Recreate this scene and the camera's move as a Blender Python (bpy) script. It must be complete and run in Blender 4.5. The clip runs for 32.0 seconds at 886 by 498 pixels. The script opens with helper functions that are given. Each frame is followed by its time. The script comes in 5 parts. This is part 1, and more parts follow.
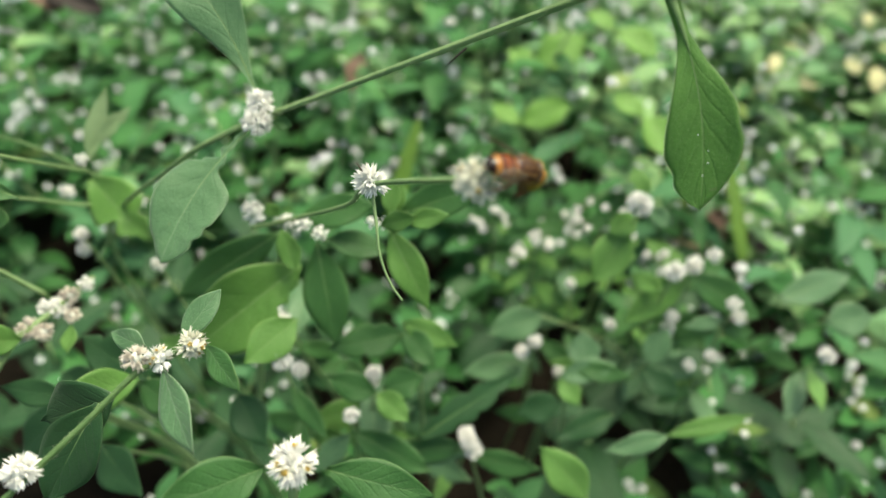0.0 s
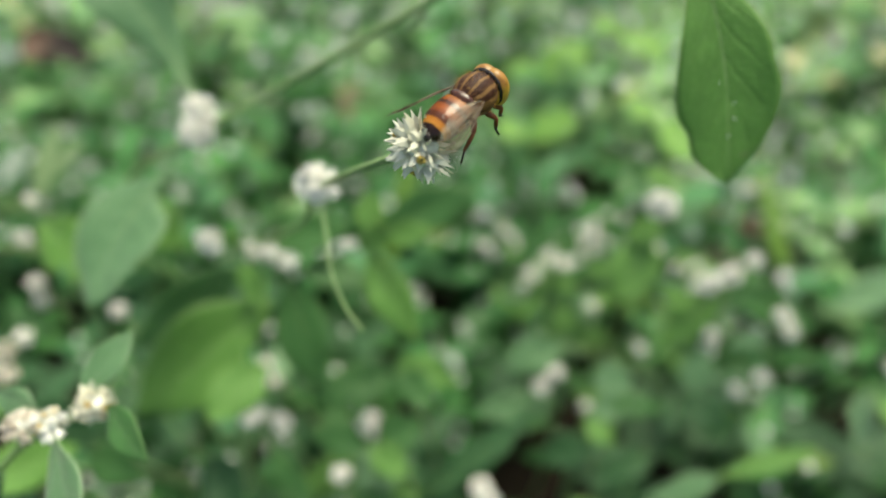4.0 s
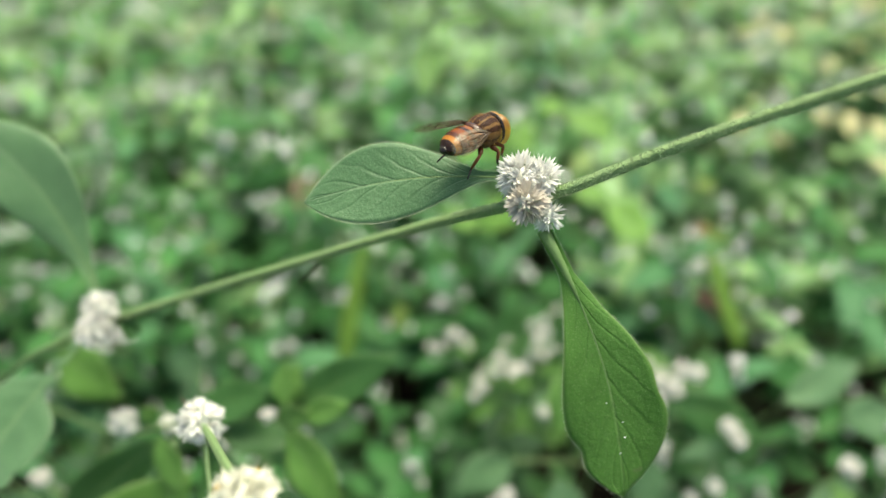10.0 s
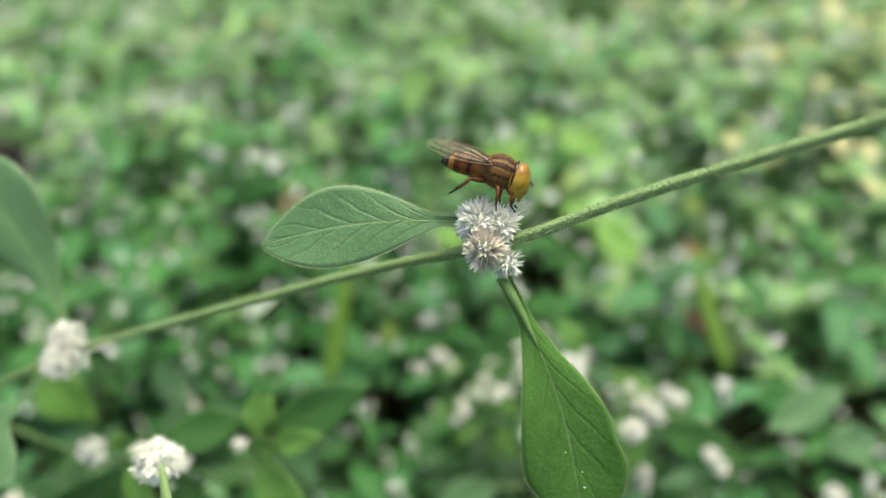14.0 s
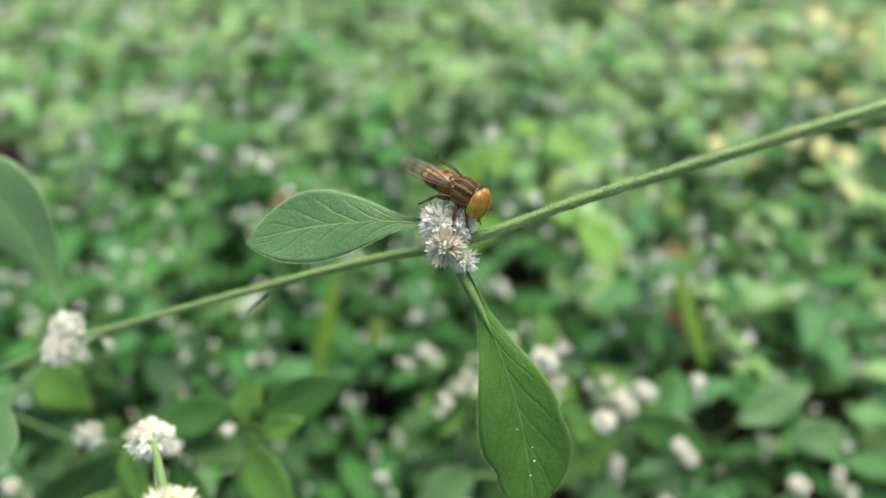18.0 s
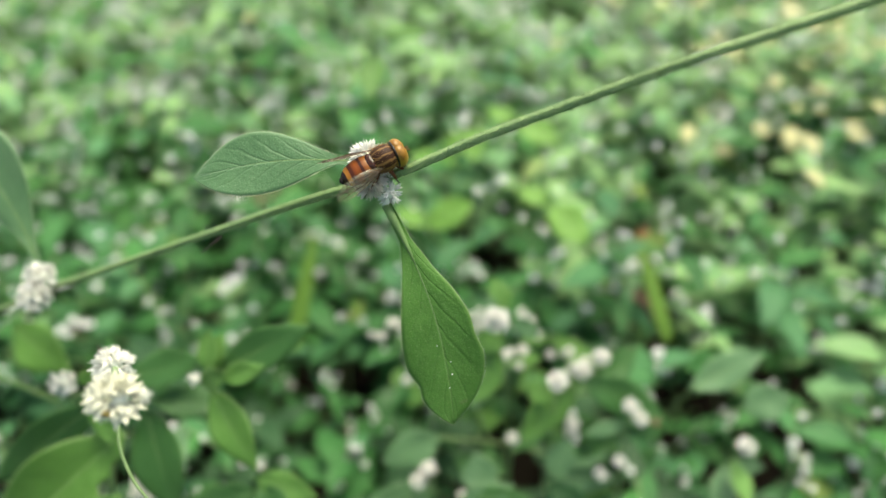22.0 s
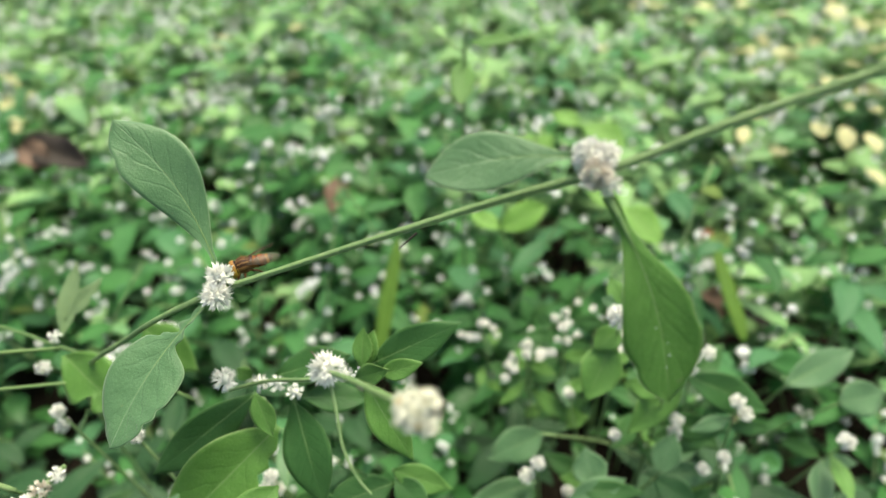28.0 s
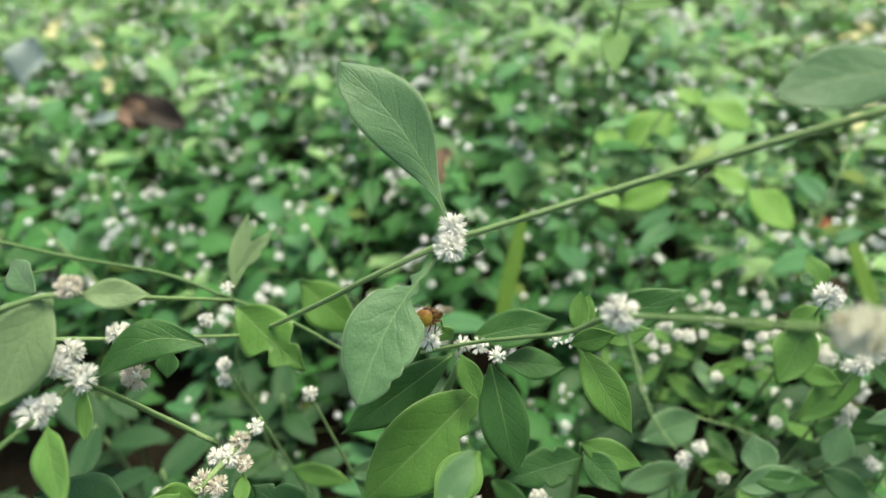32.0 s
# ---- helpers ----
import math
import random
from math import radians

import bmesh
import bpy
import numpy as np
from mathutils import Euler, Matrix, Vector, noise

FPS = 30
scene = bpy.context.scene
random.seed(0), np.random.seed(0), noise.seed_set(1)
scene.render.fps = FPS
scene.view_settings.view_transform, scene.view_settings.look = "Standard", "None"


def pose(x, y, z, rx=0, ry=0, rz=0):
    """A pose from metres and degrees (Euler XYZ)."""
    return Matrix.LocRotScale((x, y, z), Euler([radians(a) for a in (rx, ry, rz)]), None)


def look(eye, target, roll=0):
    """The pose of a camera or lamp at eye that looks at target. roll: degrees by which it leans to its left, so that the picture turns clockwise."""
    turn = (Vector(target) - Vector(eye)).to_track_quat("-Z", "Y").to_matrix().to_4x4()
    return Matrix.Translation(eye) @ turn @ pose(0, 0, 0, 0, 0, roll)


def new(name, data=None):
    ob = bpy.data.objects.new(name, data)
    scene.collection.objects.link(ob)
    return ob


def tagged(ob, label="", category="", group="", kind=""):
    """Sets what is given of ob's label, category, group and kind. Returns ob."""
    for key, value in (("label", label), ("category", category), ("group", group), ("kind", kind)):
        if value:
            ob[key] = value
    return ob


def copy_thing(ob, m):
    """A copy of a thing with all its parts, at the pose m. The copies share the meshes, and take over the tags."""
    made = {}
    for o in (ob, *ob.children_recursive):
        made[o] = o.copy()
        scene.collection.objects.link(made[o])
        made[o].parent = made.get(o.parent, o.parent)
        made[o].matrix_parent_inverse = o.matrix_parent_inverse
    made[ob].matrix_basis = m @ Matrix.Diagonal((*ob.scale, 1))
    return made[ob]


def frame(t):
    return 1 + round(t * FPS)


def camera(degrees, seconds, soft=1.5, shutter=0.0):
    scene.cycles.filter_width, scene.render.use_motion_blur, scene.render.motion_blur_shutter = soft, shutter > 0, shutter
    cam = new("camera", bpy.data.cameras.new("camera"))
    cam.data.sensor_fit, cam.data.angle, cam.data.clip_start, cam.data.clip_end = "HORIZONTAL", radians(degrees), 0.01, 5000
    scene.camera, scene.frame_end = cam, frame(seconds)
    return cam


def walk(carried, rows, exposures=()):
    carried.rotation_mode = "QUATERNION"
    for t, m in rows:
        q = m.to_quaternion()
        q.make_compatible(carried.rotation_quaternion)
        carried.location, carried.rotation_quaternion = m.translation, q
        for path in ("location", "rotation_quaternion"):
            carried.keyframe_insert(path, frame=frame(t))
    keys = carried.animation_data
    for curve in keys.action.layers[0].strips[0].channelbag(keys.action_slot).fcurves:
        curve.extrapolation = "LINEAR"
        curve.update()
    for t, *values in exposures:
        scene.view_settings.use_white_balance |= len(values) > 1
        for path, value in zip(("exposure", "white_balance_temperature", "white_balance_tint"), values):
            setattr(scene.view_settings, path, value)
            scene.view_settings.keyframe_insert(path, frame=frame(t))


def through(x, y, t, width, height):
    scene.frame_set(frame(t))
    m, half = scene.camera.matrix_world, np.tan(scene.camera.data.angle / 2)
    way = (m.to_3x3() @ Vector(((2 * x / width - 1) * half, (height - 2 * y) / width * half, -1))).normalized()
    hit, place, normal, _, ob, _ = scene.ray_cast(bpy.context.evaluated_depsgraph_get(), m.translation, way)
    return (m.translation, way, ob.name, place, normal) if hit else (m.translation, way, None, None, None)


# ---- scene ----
# ---- camera ----
cam = camera(72.0, 32.0, soft=1.4)
cam.data.dof.use_dof = True
cam.data.dof.aperture_fstop = 9.0
# the point that the lens is focused on, pulled from the sprig to the branch and at last to the plants behind
focus_point = new("focus_point")
focus_point.empty_display_size = 0.002
cam.data.dof.focus_object = focus_point
SPRIG_AT, NODE_AT, BEHIND_AT = (-0.0047, 0.1532, 0.2693), (0.0250, 0.1815, 0.2800), (-0.0400, 0.2100, 0.2320)
FOCUS = ((0.0, (-0.0080, 0.1680, 0.2400)), (0.3, (-0.0060, 0.1600, 0.2600)), (0.6, SPRIG_AT), (5.5, SPRIG_AT), (6.1, (0.0, 0.158, 0.274)), (6.8, NODE_AT), (27.1, NODE_AT), (27.5, (0.0100, 0.1900, 0.2680)), (28.0, (-0.0200, 0.2010, 0.2480)), (28.5, BEHIND_AT), (32.0, BEHIND_AT))
PATH = [
    (0.0, -0.0077, 0.0896, 0.3221, 43.74, -2.16, 3.25),
    (0.5, -0.0063, 0.0949, 0.3177, 43.66, -1.81, 3.08),
    (1.0, -0.0010, 0.0976, 0.3117, 43.46, -1.72, 3.07),
    (1.5, 0.0015, 0.0999, 0.3105, 43.46, -1.08, 2.54),
    (2.0, -0.0010, 0.0999, 0.3094, 44.19, -0.32, 2.38),
    (2.5, 0.0017, 0.1026, 0.3075, 43.82, -0.11, 2.46),
    (4.5, -0.0011, 0.1053, 0.3015, 48.16, 2.57, 2.10),
    (5.0, -0.0022, 0.1090, 0.3066, 48.75, 2.12, 1.55),
    (5.5, 0.0126, 0.1138, 0.3181, 50.37, 2.48, 0.19),
    (6.0, 0.0074, 0.1158, 0.3283, 50.19, 2.90, -0.36),
    (6.5, 0.0113, 0.1165, 0.3267, 50.48, 3.28, -0.75),
    (7.0, 0.0143, 0.1214, 0.3248, 50.33, 2.79, -0.58),
    (7.5, 0.0121, 0.1199, 0.3277, 50.13, 3.31, -0.67),
    (8.0, 0.0128, 0.1218, 0.3229, 50.48, 3.49, -0.72),
    (8.5, 0.0132, 0.1255, 0.3214, 50.18, 3.36, -0.79),
    (9.0, 0.0104, 0.1252, 0.3206, 50.09, 3.59, -0.67),
    (9.5, 0.0135, 0.1254, 0.3200, 50.18, 3.65, -0.71),
    (10.0, 0.0153, 0.1240, 0.3211, 50.38, 3.59, -1.02),
    (10.5, 0.0124, 0.1225, 0.3252, 50.33, 3.96, -0.98),
    (11.0, 0.0134, 0.1261, 0.3221, 50.66, 3.77, -0.74),
    (11.5, 0.0177, 0.1279, 0.3192, 50.93, 3.53, -1.07),
    (12.0, 0.0166, 0.1279, 0.3194, 50.99, 3.55, -1.09),
    (12.5, 0.0166, 0.1280, 0.3188, 50.98, 3.35, -0.51),
    (13.0, 0.0193, 0.1290, 0.3193, 51.25, 3.04, -0.73),
    (13.5, 0.0204, 0.1299, 0.3162, 51.12, 2.86, -0.78),
    (14.0, 0.0202, 0.1274, 0.3235, 51.27, 3.00, -0.83),
    (14.5, 0.0199, 0.1233, 0.3295, 51.22, 2.98, -0.69),
    (16.5, 0.0223, 0.1280, 0.3237, 51.41, 2.65, -0.91),
    (17.0, 0.0226, 0.1261, 0.3232, 51.61, 2.53, -1.08),
    (17.5, 0.0235, 0.1237, 0.3259, 51.44, 2.42, -1.19),
    (18.0, 0.0243, 0.1206, 0.3285, 51.20, 2.39, -0.90),
    (18.5, 0.0267, 0.1203, 0.3312, 51.52, 2.15, -1.19),
    (19.0, 0.0281, 0.1179, 0.3288, 51.83, 1.90, -1.24),
    (19.5, 0.0266, 0.1179, 0.3303, 51.55, 1.89, -1.15),
    (20.0, 0.0269, 0.1181, 0.3278, 51.39, 2.05, -0.99),
    (20.5, 0.0273, 0.1111, 0.3300, 51.51, 2.05, -1.16),
    (21.0, 0.0310, 0.1054, 0.3297, 51.38, 1.95, -1.19),
    (21.5, 0.0319, 0.1018, 0.3261, 51.05, 2.08, -0.96),
    (22.0, 0.0338, 0.1067, 0.3269, 51.13, 1.96, -1.42),
    (22.5, 0.0342, 0.1059, 0.3250, 51.26, 1.88, -1.50),
    (23.0, 0.0325, 0.1059, 0.3263, 50.90, 2.03, -1.19),
    (23.5, 0.0332, 0.1059, 0.3241, 51.15, 2.05, -1.00),
    (24.0, 0.0326, 0.1052, 0.3230, 51.08, 2.05, -1.09),
    (24.5, 0.0347, 0.1068, 0.3234, 51.63, 1.89, -1.38),
    (26.5, 0.0248, 0.1212, 0.3177, 51.09, 2.33, -1.58),
    (27.0, 0.0270, 0.1142, 0.3211, 52.24, 3.88, -1.59),
    (27.5, 0.0139, 0.1159, 0.3302, 50.06, 2.56, -0.24),
    (28.0, 0.0012, 0.1016, 0.3312, 51.63, 3.16, -0.82),
    (28.5, -0.0118, 0.0990, 0.3394, 50.30, 1.63, 0.90),
    (29.0, -0.0248, 0.0909, 0.3334, 49.86, 0.82, 1.79),
    (29.5, -0.0262, 0.0882, 0.3281, 49.59, 1.36, 2.48),
    (30.0, -0.0315, 0.0886, 0.3195, 49.15, 2.23, 2.78),
    (30.5, -0.0433, 0.0985, 0.3195, 49.78, 2.14, 3.10),
    (31.0, -0.0477, 0.1000, 0.3239, 50.25, 2.30, 3.80),
    (31.5, -0.0477, 0.0978, 0.3255, 51.10, 1.99, 3.53),
    (32.0, -0.0465, 0.1033, 0.3228, 50.55, 2.55, 2.66),
]
walk(cam, [(t, pose(x, y, z, rx, ry, rz)) for t, x, y, z, rx, ry, rz in PATH],
     exposures=[(0.0, 0.48), (1.0, 0.62), (2.5, 0.60), (5.0, 0.53), (6.0, 0.58), (14.0, 0.51), (17.0, 0.46), (19.0, 0.55), (21.0, 0.60), (24.0, 0.56), (27.0, 0.58), (28.5, 0.54), (30.0, 0.52), (32.0, 0.48)])

# ---- light: open shade under a bright hazy sky ----
world = bpy.data.worlds.new("sky")
world.use_nodes = True
scene.world = world
sky = world.node_tree.nodes.new("ShaderNodeTexSky")
sky.sky_type, sky.sun_disc = "NISHITA", False
sky.sun_elevation, sky.sun_rotation = radians(66), radians(34)
sky.air_density, sky.dust_density, sky.ozone_density = 1.0, 6.0, 1.0
back = world.node_tree.nodes["Background"]
back.inputs["Strength"].default_value = 0.155
world.node_tree.links.new(sky.outputs["Color"], back.inputs["Color"])
sun = new("sun", bpy.data.lights.new("sun", "SUN"))
sun.data.energy, sun.data.angle, sun.data.color = 2.4, radians(28), (1.0, 0.95, 0.82)
sun.matrix_world = look((0.5, 0.45, 2.4), (0, 0, 0))
scene.view_settings.exposure = 0.60
scene.view_settings.use_white_balance = True
scene.view_settings.white_balance_temperature, scene.view_settings.white_balance_tint = 6950, -2.5


# ---- materials ----
class Nodes:
    """A small writer of node materials."""

    def __init__(self, name):
        self.mat = bpy.data.materials.new(name)
        self.mat.use_nodes = True
        self.tree = self.mat.node_tree
        self.bsdf = self.tree.nodes["Principled BSDF"]
        self.out = self.tree.nodes["Material Output"]

    def put(self, socket, value):
        if isinstance(value, bpy.types.NodeSocket):
            self.tree.links.new(value, socket)
        else:
            socket.default_value = value

    def node(self, kind, inputs=(), operation=None, data_type=None, blend_type=None):
        n = self.tree.nodes.new(kind)
        if operation:
            n.operation = operation
        if data_type:
            n.data_type = data_type
        if blend_type:
            n.blend_type = blend_type
        for key, value in dict(inputs).items():
            self.put(n.inputs[key], value)
        return n

    def math(self, op, a, b=0.0, c=0.0):
        return self.node("ShaderNodeMath", {0: a, 1: b, 2: c}, operation=op).outputs[0]

    def noise(self, scale, detail=3.0, where=None, rough=0.55):
        n = self.node("ShaderNodeTexNoise", {"Scale": scale, "Detail": detail, "Roughness": rough})
        if where is not None:
            self.tree.links.new(where, n.inputs["Vector"])
        return n.outputs["Fac"]

    def ramp(self, fac, stops, interpolation="LINEAR"):
        n = self.node("ShaderNodeValToRGB", {"Fac": fac})
        n.color_ramp.interpolation = interpolation
        e = n.color_ramp.elements
        while len(e) < len(stops):
            e.new(0.5)
        for item, (at, colour) in zip(e, stops):
            item.position, item.color = at, (*colour, 1)
        return n.outputs["Color"]

    def mix(self, fac, a, b, blend="MIX"):
        n = self.node("ShaderNodeMix", data_type="RGBA", blend_type=blend)
        for key, value in ((0, fac), (6, a), (7, b)):
            if isinstance(value, tuple) and len(value) == 3:
                value = (*value, 1)
            self.put(n.inputs[key], value)
        return n.outputs[2]

    def coords(self, kind):
        return self.node("ShaderNodeTexCoord").outputs[kind]

    def bump(self, height, strength, distance):
        n = self.node("ShaderNodeBump", {"Height": height, "Strength": strength, "Distance": distance})
        self.put(self.bsdf.inputs["Normal"], n.outputs["Normal"])
        return n.outputs["Normal"]

    def set(self, **values):
        for key, value in values.items():
            if isinstance(value, tuple) and len(value) == 3:
                value = (*value, 1)
            self.put(self.bsdf.inputs[key.replace("_", " ")], value)
        return self

    def thin(self, colour, share):
        """Lets a part of the light through, as a leaf or petal does."""
        t = self.node("ShaderNodeBsdfTranslucent", {"Color": colour})
        m = self.node("ShaderNodeMixShader", {0: share, 1: self.bsdf.outputs[0], 2: t.outputs[0]})
        self.tree.links.new(m.outputs[0], self.out.inputs["Surface"])
        return self


def leaf_material(name, dark, light, rim, glow, rough=0.42, veins=6.5, down=0.08, fleck=0.30):
    """A fresh leaf: midrib and arched side veins, fine pale down, mottling."""
    n = Nodes(name)
    xyz = n.node("ShaderNodeSeparateXYZ", {0: n.coords("UV")})
    u, v = xyz.outputs[0], xyz.outputs[1]
    side = n.math("ABSOLUTE", n.math("MULTIPLY", n.math("SUBTRACT", u, 0.5), 2.0))
    where = n.coords("Object")
    mottle = n.noise(260.0, 4.0, where)
    stray = n.math("MULTIPLY", n.math("SUBTRACT", mottle, 0.5), 0.5)
    arch = n.math("MULTIPLY", n.math("POWER", side, 0.8), 1.9)
    wave = n.math("FRACT", n.math("ADD", n.math("SUBTRACT", n.math("MULTIPLY", v, veins), arch), n.math("ADD", stray, n.math("MULTIPLY", n.math("GREATER_THAN", u, 0.5), 0.45))))
    vein = n.math("SUBTRACT", 1.0, n.math("SMOOTH_MIN", n.math("MULTIPLY", n.math("ABSOLUTE", n.math("SUBTRACT", wave, 0.5)), 8.0), 1.0, 0.3))
    vein = n.math("MULTIPLY", vein, n.math("SUBTRACT", 1.0, n.math("POWER", side, 3.0)))
    mid = n.math("SUBTRACT", 1.0, n.math("MINIMUM", n.math("MULTIPLY", side, 20.0), 1.0))
    edge = n.math("MAXIMUM", n.math("MULTIPLY", n.math("SUBTRACT", side, 0.955), 22.0), 0.0)
    fine = n.noise(3400.0, 3.0, where)
    cells = n.node("ShaderNodeTexVoronoi", {"Scale": 1300.0, "Vector": where}).outputs["Distance"]
    hair = n.ramp(n.noise(5200.0, 2.0, where), [(0.0, (0, 0, 0)), (0.56, (0, 0, 0)), (0.70, (1, 1, 1))])
    broad = n.node("ShaderNodeObjectInfo").outputs["Random"]
    tone = n.math("ADD", n.math("ADD", n.math("MULTIPLY", mottle, 0.55), n.math("MULTIPLY", fine, 0.45)), n.math("MULTIPLY", broad, 0.2))
    colour = n.mix(tone, dark, light)
    colour = n.mix(n.math("MULTIPLY", cells, 0.18), colour, tuple(0.55 * c for c in dark))
    colour = n.mix(n.math("MULTIPLY", vein, 0.13), colour, tuple(0.8 * c for c in dark))
    colour = n.mix(n.math("MULTIPLY", mid, 0.22), colour, rim)
    colour = n.mix(n.math("MULTIPLY", hair, fleck), colour, rim)
    colour = n.mix(n.math("MINIMUM", n.math("MULTIPLY", edge, 0.6), 0.6), colour, rim)
    spots = n.ramp(n.noise(420.0, 1.0, where), [(0.0, (0, 0, 0)), (0.74, (0, 0, 0)), (0.78, (1, 1, 1))])
    colour = n.mix(n.math("MULTIPLY", spots, 0.45), colour, (0.2, 0.22, 0.1))
    n.set(Base_Color=colour, Roughness=n.math("ADD", rough - 0.08, n.math("MULTIPLY", mottle, 0.2)))
    n.set(Sheen_Weight=down, Sheen_Roughness=0.5, Specular_IOR_Level=0.32)
    relief = n.math("ADD", n.math("MULTIPLY", fine, 0.5), n.math("SUBTRACT", n.math("MULTIPLY", mottle, 0.5), n.math("ADD", n.math("MULTIPLY", vein, 0.45), n.math("ADD", n.math("MULTIPLY", mid, 0.5), n.math("MULTIPLY", cells, 0.35)))))
    n.bump(relief, 0.8, 0.00018)
    return n.thin(n.mix(0.5, colour, glow), 0.20).mat


def cover_material(name, dark, light, glow, rough=0.58):
    """Leaves of the plants on the ground: each leaf a little different."""
    n = Nodes(name)
    r = n.math("FRACT", n.math("ADD", n.node("ShaderNodeObjectInfo").outputs["Random"], n.node("ShaderNodeNewGeometry").outputs["Random Per Island"]))
    where = n.node("ShaderNodeNewGeometry").outputs["Position"]
    mottle = n.noise(150.0, 3.0, where)
    patch = n.noise(7.0, 2.0, where)
    tone = n.math("MULTIPLY", n.math("ADD", n.math("ADD", r, mottle), patch), 0.40)
    colour = n.mix(tone, dark, light)
    cool = n.ramp(n.math("FRACT", n.math("MULTIPLY", r, 7.3)), [(0.0, (0, 0, 0)), (0.62, (0, 0, 0)), (0.80, (1, 1, 1))])
    colour = n.mix(n.math("MULTIPLY", cool, 0.6), colour, (0.090, 0.228, 0.108))
    old = n.ramp(r, [(0.0, (0, 0, 0)), (0.982, (0, 0, 0)), (0.988, (1, 1, 1))])
    colour = n.mix(n.math("MULTIPLY", old, 0.35), colour, (0.34, 0.31, 0.08))
    n.set(Base_Color=colour, Roughness=n.math("ADD", rough - 0.15, n.math("MULTIPLY", r, 0.3)), Specular_IOR_Level=0.25)
    n.bump(mottle, 0.5, 0.001)
    return n.thin(n.mix(0.5, colour, glow), 0.16).mat


def plain(name, a, b, scale, rough=0.6, relief=0.4, depth=0.0002, through=None, **more):
    """Two tones mixed by grain of a given scale."""
    n = Nodes(name)
    where = n.coords("Object")
    grain = n.noise(scale, 4.0, where)
    r = n.node("ShaderNodeObjectInfo").outputs["Random"]
    colour = n.mix(n.math("ADD", n.math("MULTIPLY", grain, 0.8), n.math("MULTIPLY", r, 0.2)), a, b)
    n.set(Base_Color=colour, Roughness=rough, **more)
    n.bump(n.noise(scale * 3, 2.0, where), relief, depth)
    if through:
        n.thin(colour, through)
    return n.mat


LEAF_FRESH = leaf_material("leaf_fresh_green", (0.058, 0.152, 0.022), (0.142, 0.315, 0.062), (0.36, 0.48, 0.20), (0.25, 0.50, 0.04))
LEAF = leaf_material("leaf_green", (0.023, 0.084, 0.019), (0.067, 0.184, 0.046), (0.18, 0.30, 0.11), (0.22, 0.42, 0.05))
LEAF_GREY = leaf_material("leaf_grey_green", (0.058, 0.145, 0.056), (0.138, 0.275, 0.122), (0.38, 0.52, 0.31), (0.18, 0.36, 0.08), 0.38, 6.0, 0.28)
LEAF_LIGHT = leaf_material("leaf_light_green", (0.070, 0.185, 0.032), (0.155, 0.325, 0.072), (0.33, 0.46, 0.17), (0.26, 0.50, 0.06), 0.5)
# a brighter light-green leaf, with sunlight put into its colour
LEAF_SUNLIT = leaf_material("leaf_yellow_green_lit", (0.11, 0.26, 0.034), (0.21, 0.42, 0.080), (0.38, 0.52, 0.18), (0.35, 0.60, 0.06), 0.5)
LEAF_PALE = leaf_material("leaf_pale_green", (0.13, 0.22, 0.090), (0.26, 0.37, 0.180), (0.42, 0.52, 0.30), (0.34, 0.48, 0.16), 0.5)
# partly dark by nature, partly shade put into the leaf colour
LEAF_DARK_SHADED = leaf_material("leaf_dark_green_shaded", (0.012, 0.050, 0.014), (0.034, 0.108, 0.034), (0.08, 0.16, 0.06), (0.05, 0.16, 0.03), 0.5)
COVER = cover_material("cover_leaf", (0.019, 0.072, 0.020), (0.100, 0.285, 0.075), (0.14, 0.40, 0.05))
# near weeds: the shade around them is put into this darker leaf colour
COVER_SHADED = cover_material("cover_leaf_shaded", (0.008, 0.044, 0.011), (0.070, 0.222, 0.056), (0.10, 0.32, 0.04))
# a paler leaf, its extra light put into the colour
COVER_PALE_LIT = cover_material("cover_leaf_pale_lit", (0.105, 0.24, 0.085), (0.31, 0.49, 0.205), (0.35, 0.58, 0.10))
STEM = plain("stem", (0.155, 0.27, 0.085), (0.32, 0.44, 0.20), 1100.0, 0.6, 0.9, 0.0004)
STEM_DEEP = plain("stem_deep_green", (0.055, 0.13, 0.030), (0.15, 0.24, 0.085), 600.0, 0.65, 0.8, 0.0003)
RIB = plain("midrib_green", (0.12, 0.22, 0.06), (0.24, 0.36, 0.13), 600.0, 0.6, 0.5, 0.0002)
HAIR = plain("stem_hair", (0.30, 0.38, 0.22), (0.46, 0.52, 0.34), 900.0, 0.6)
PETAL = plain("petal_white", (0.93, 0.905, 0.845), (0.97, 0.96, 0.92), 900.0, 0.55, 0.2, 0.0001, 0.14)
PETAL_CREAM = plain("petal_cream", (0.72, 0.70, 0.55), (0.84, 0.83, 0.72), 900.0, 0.55, 0.2, 0.0001, 0.14)
PETAL_OLD = plain("petal_straw", (0.68, 0.60, 0.50), (0.88, 0.83, 0.75), 700.0, 0.6, 0.2, 0.0001, 0.16)
CORE = plain("flower_core", (0.80, 0.80, 0.70), (0.90, 0.90, 0.82), 900.0, 0.7)
ANTHER = plain("anther", (0.42, 0.27, 0.05), (0.62, 0.46, 0.12), 900.0, 0.6)
BLOOM = plain("far_bloom", (0.90, 0.91, 0.88), (0.95, 0.96, 0.94), 500.0, 0.6, 0.2, 0.0002, 0.12)
SOIL = plain("soil", (0.007, 0.006, 0.004), (0.021, 0.016, 0.010), 60.0, 0.95, 1.0, 0.004, Specular_IOR_Level=0.12)
DRY = plain("dry_leaf", (0.08, 0.045, 0.030), (0.21, 0.13, 0.085), 120.0, 0.75, 0.8, 0.0005)
DARK_DRY = plain("dark_dry_leaf", (0.012, 0.009, 0.007), (0.04, 0.026, 0.018), 120.0, 0.75, 0.8, 0.0005)
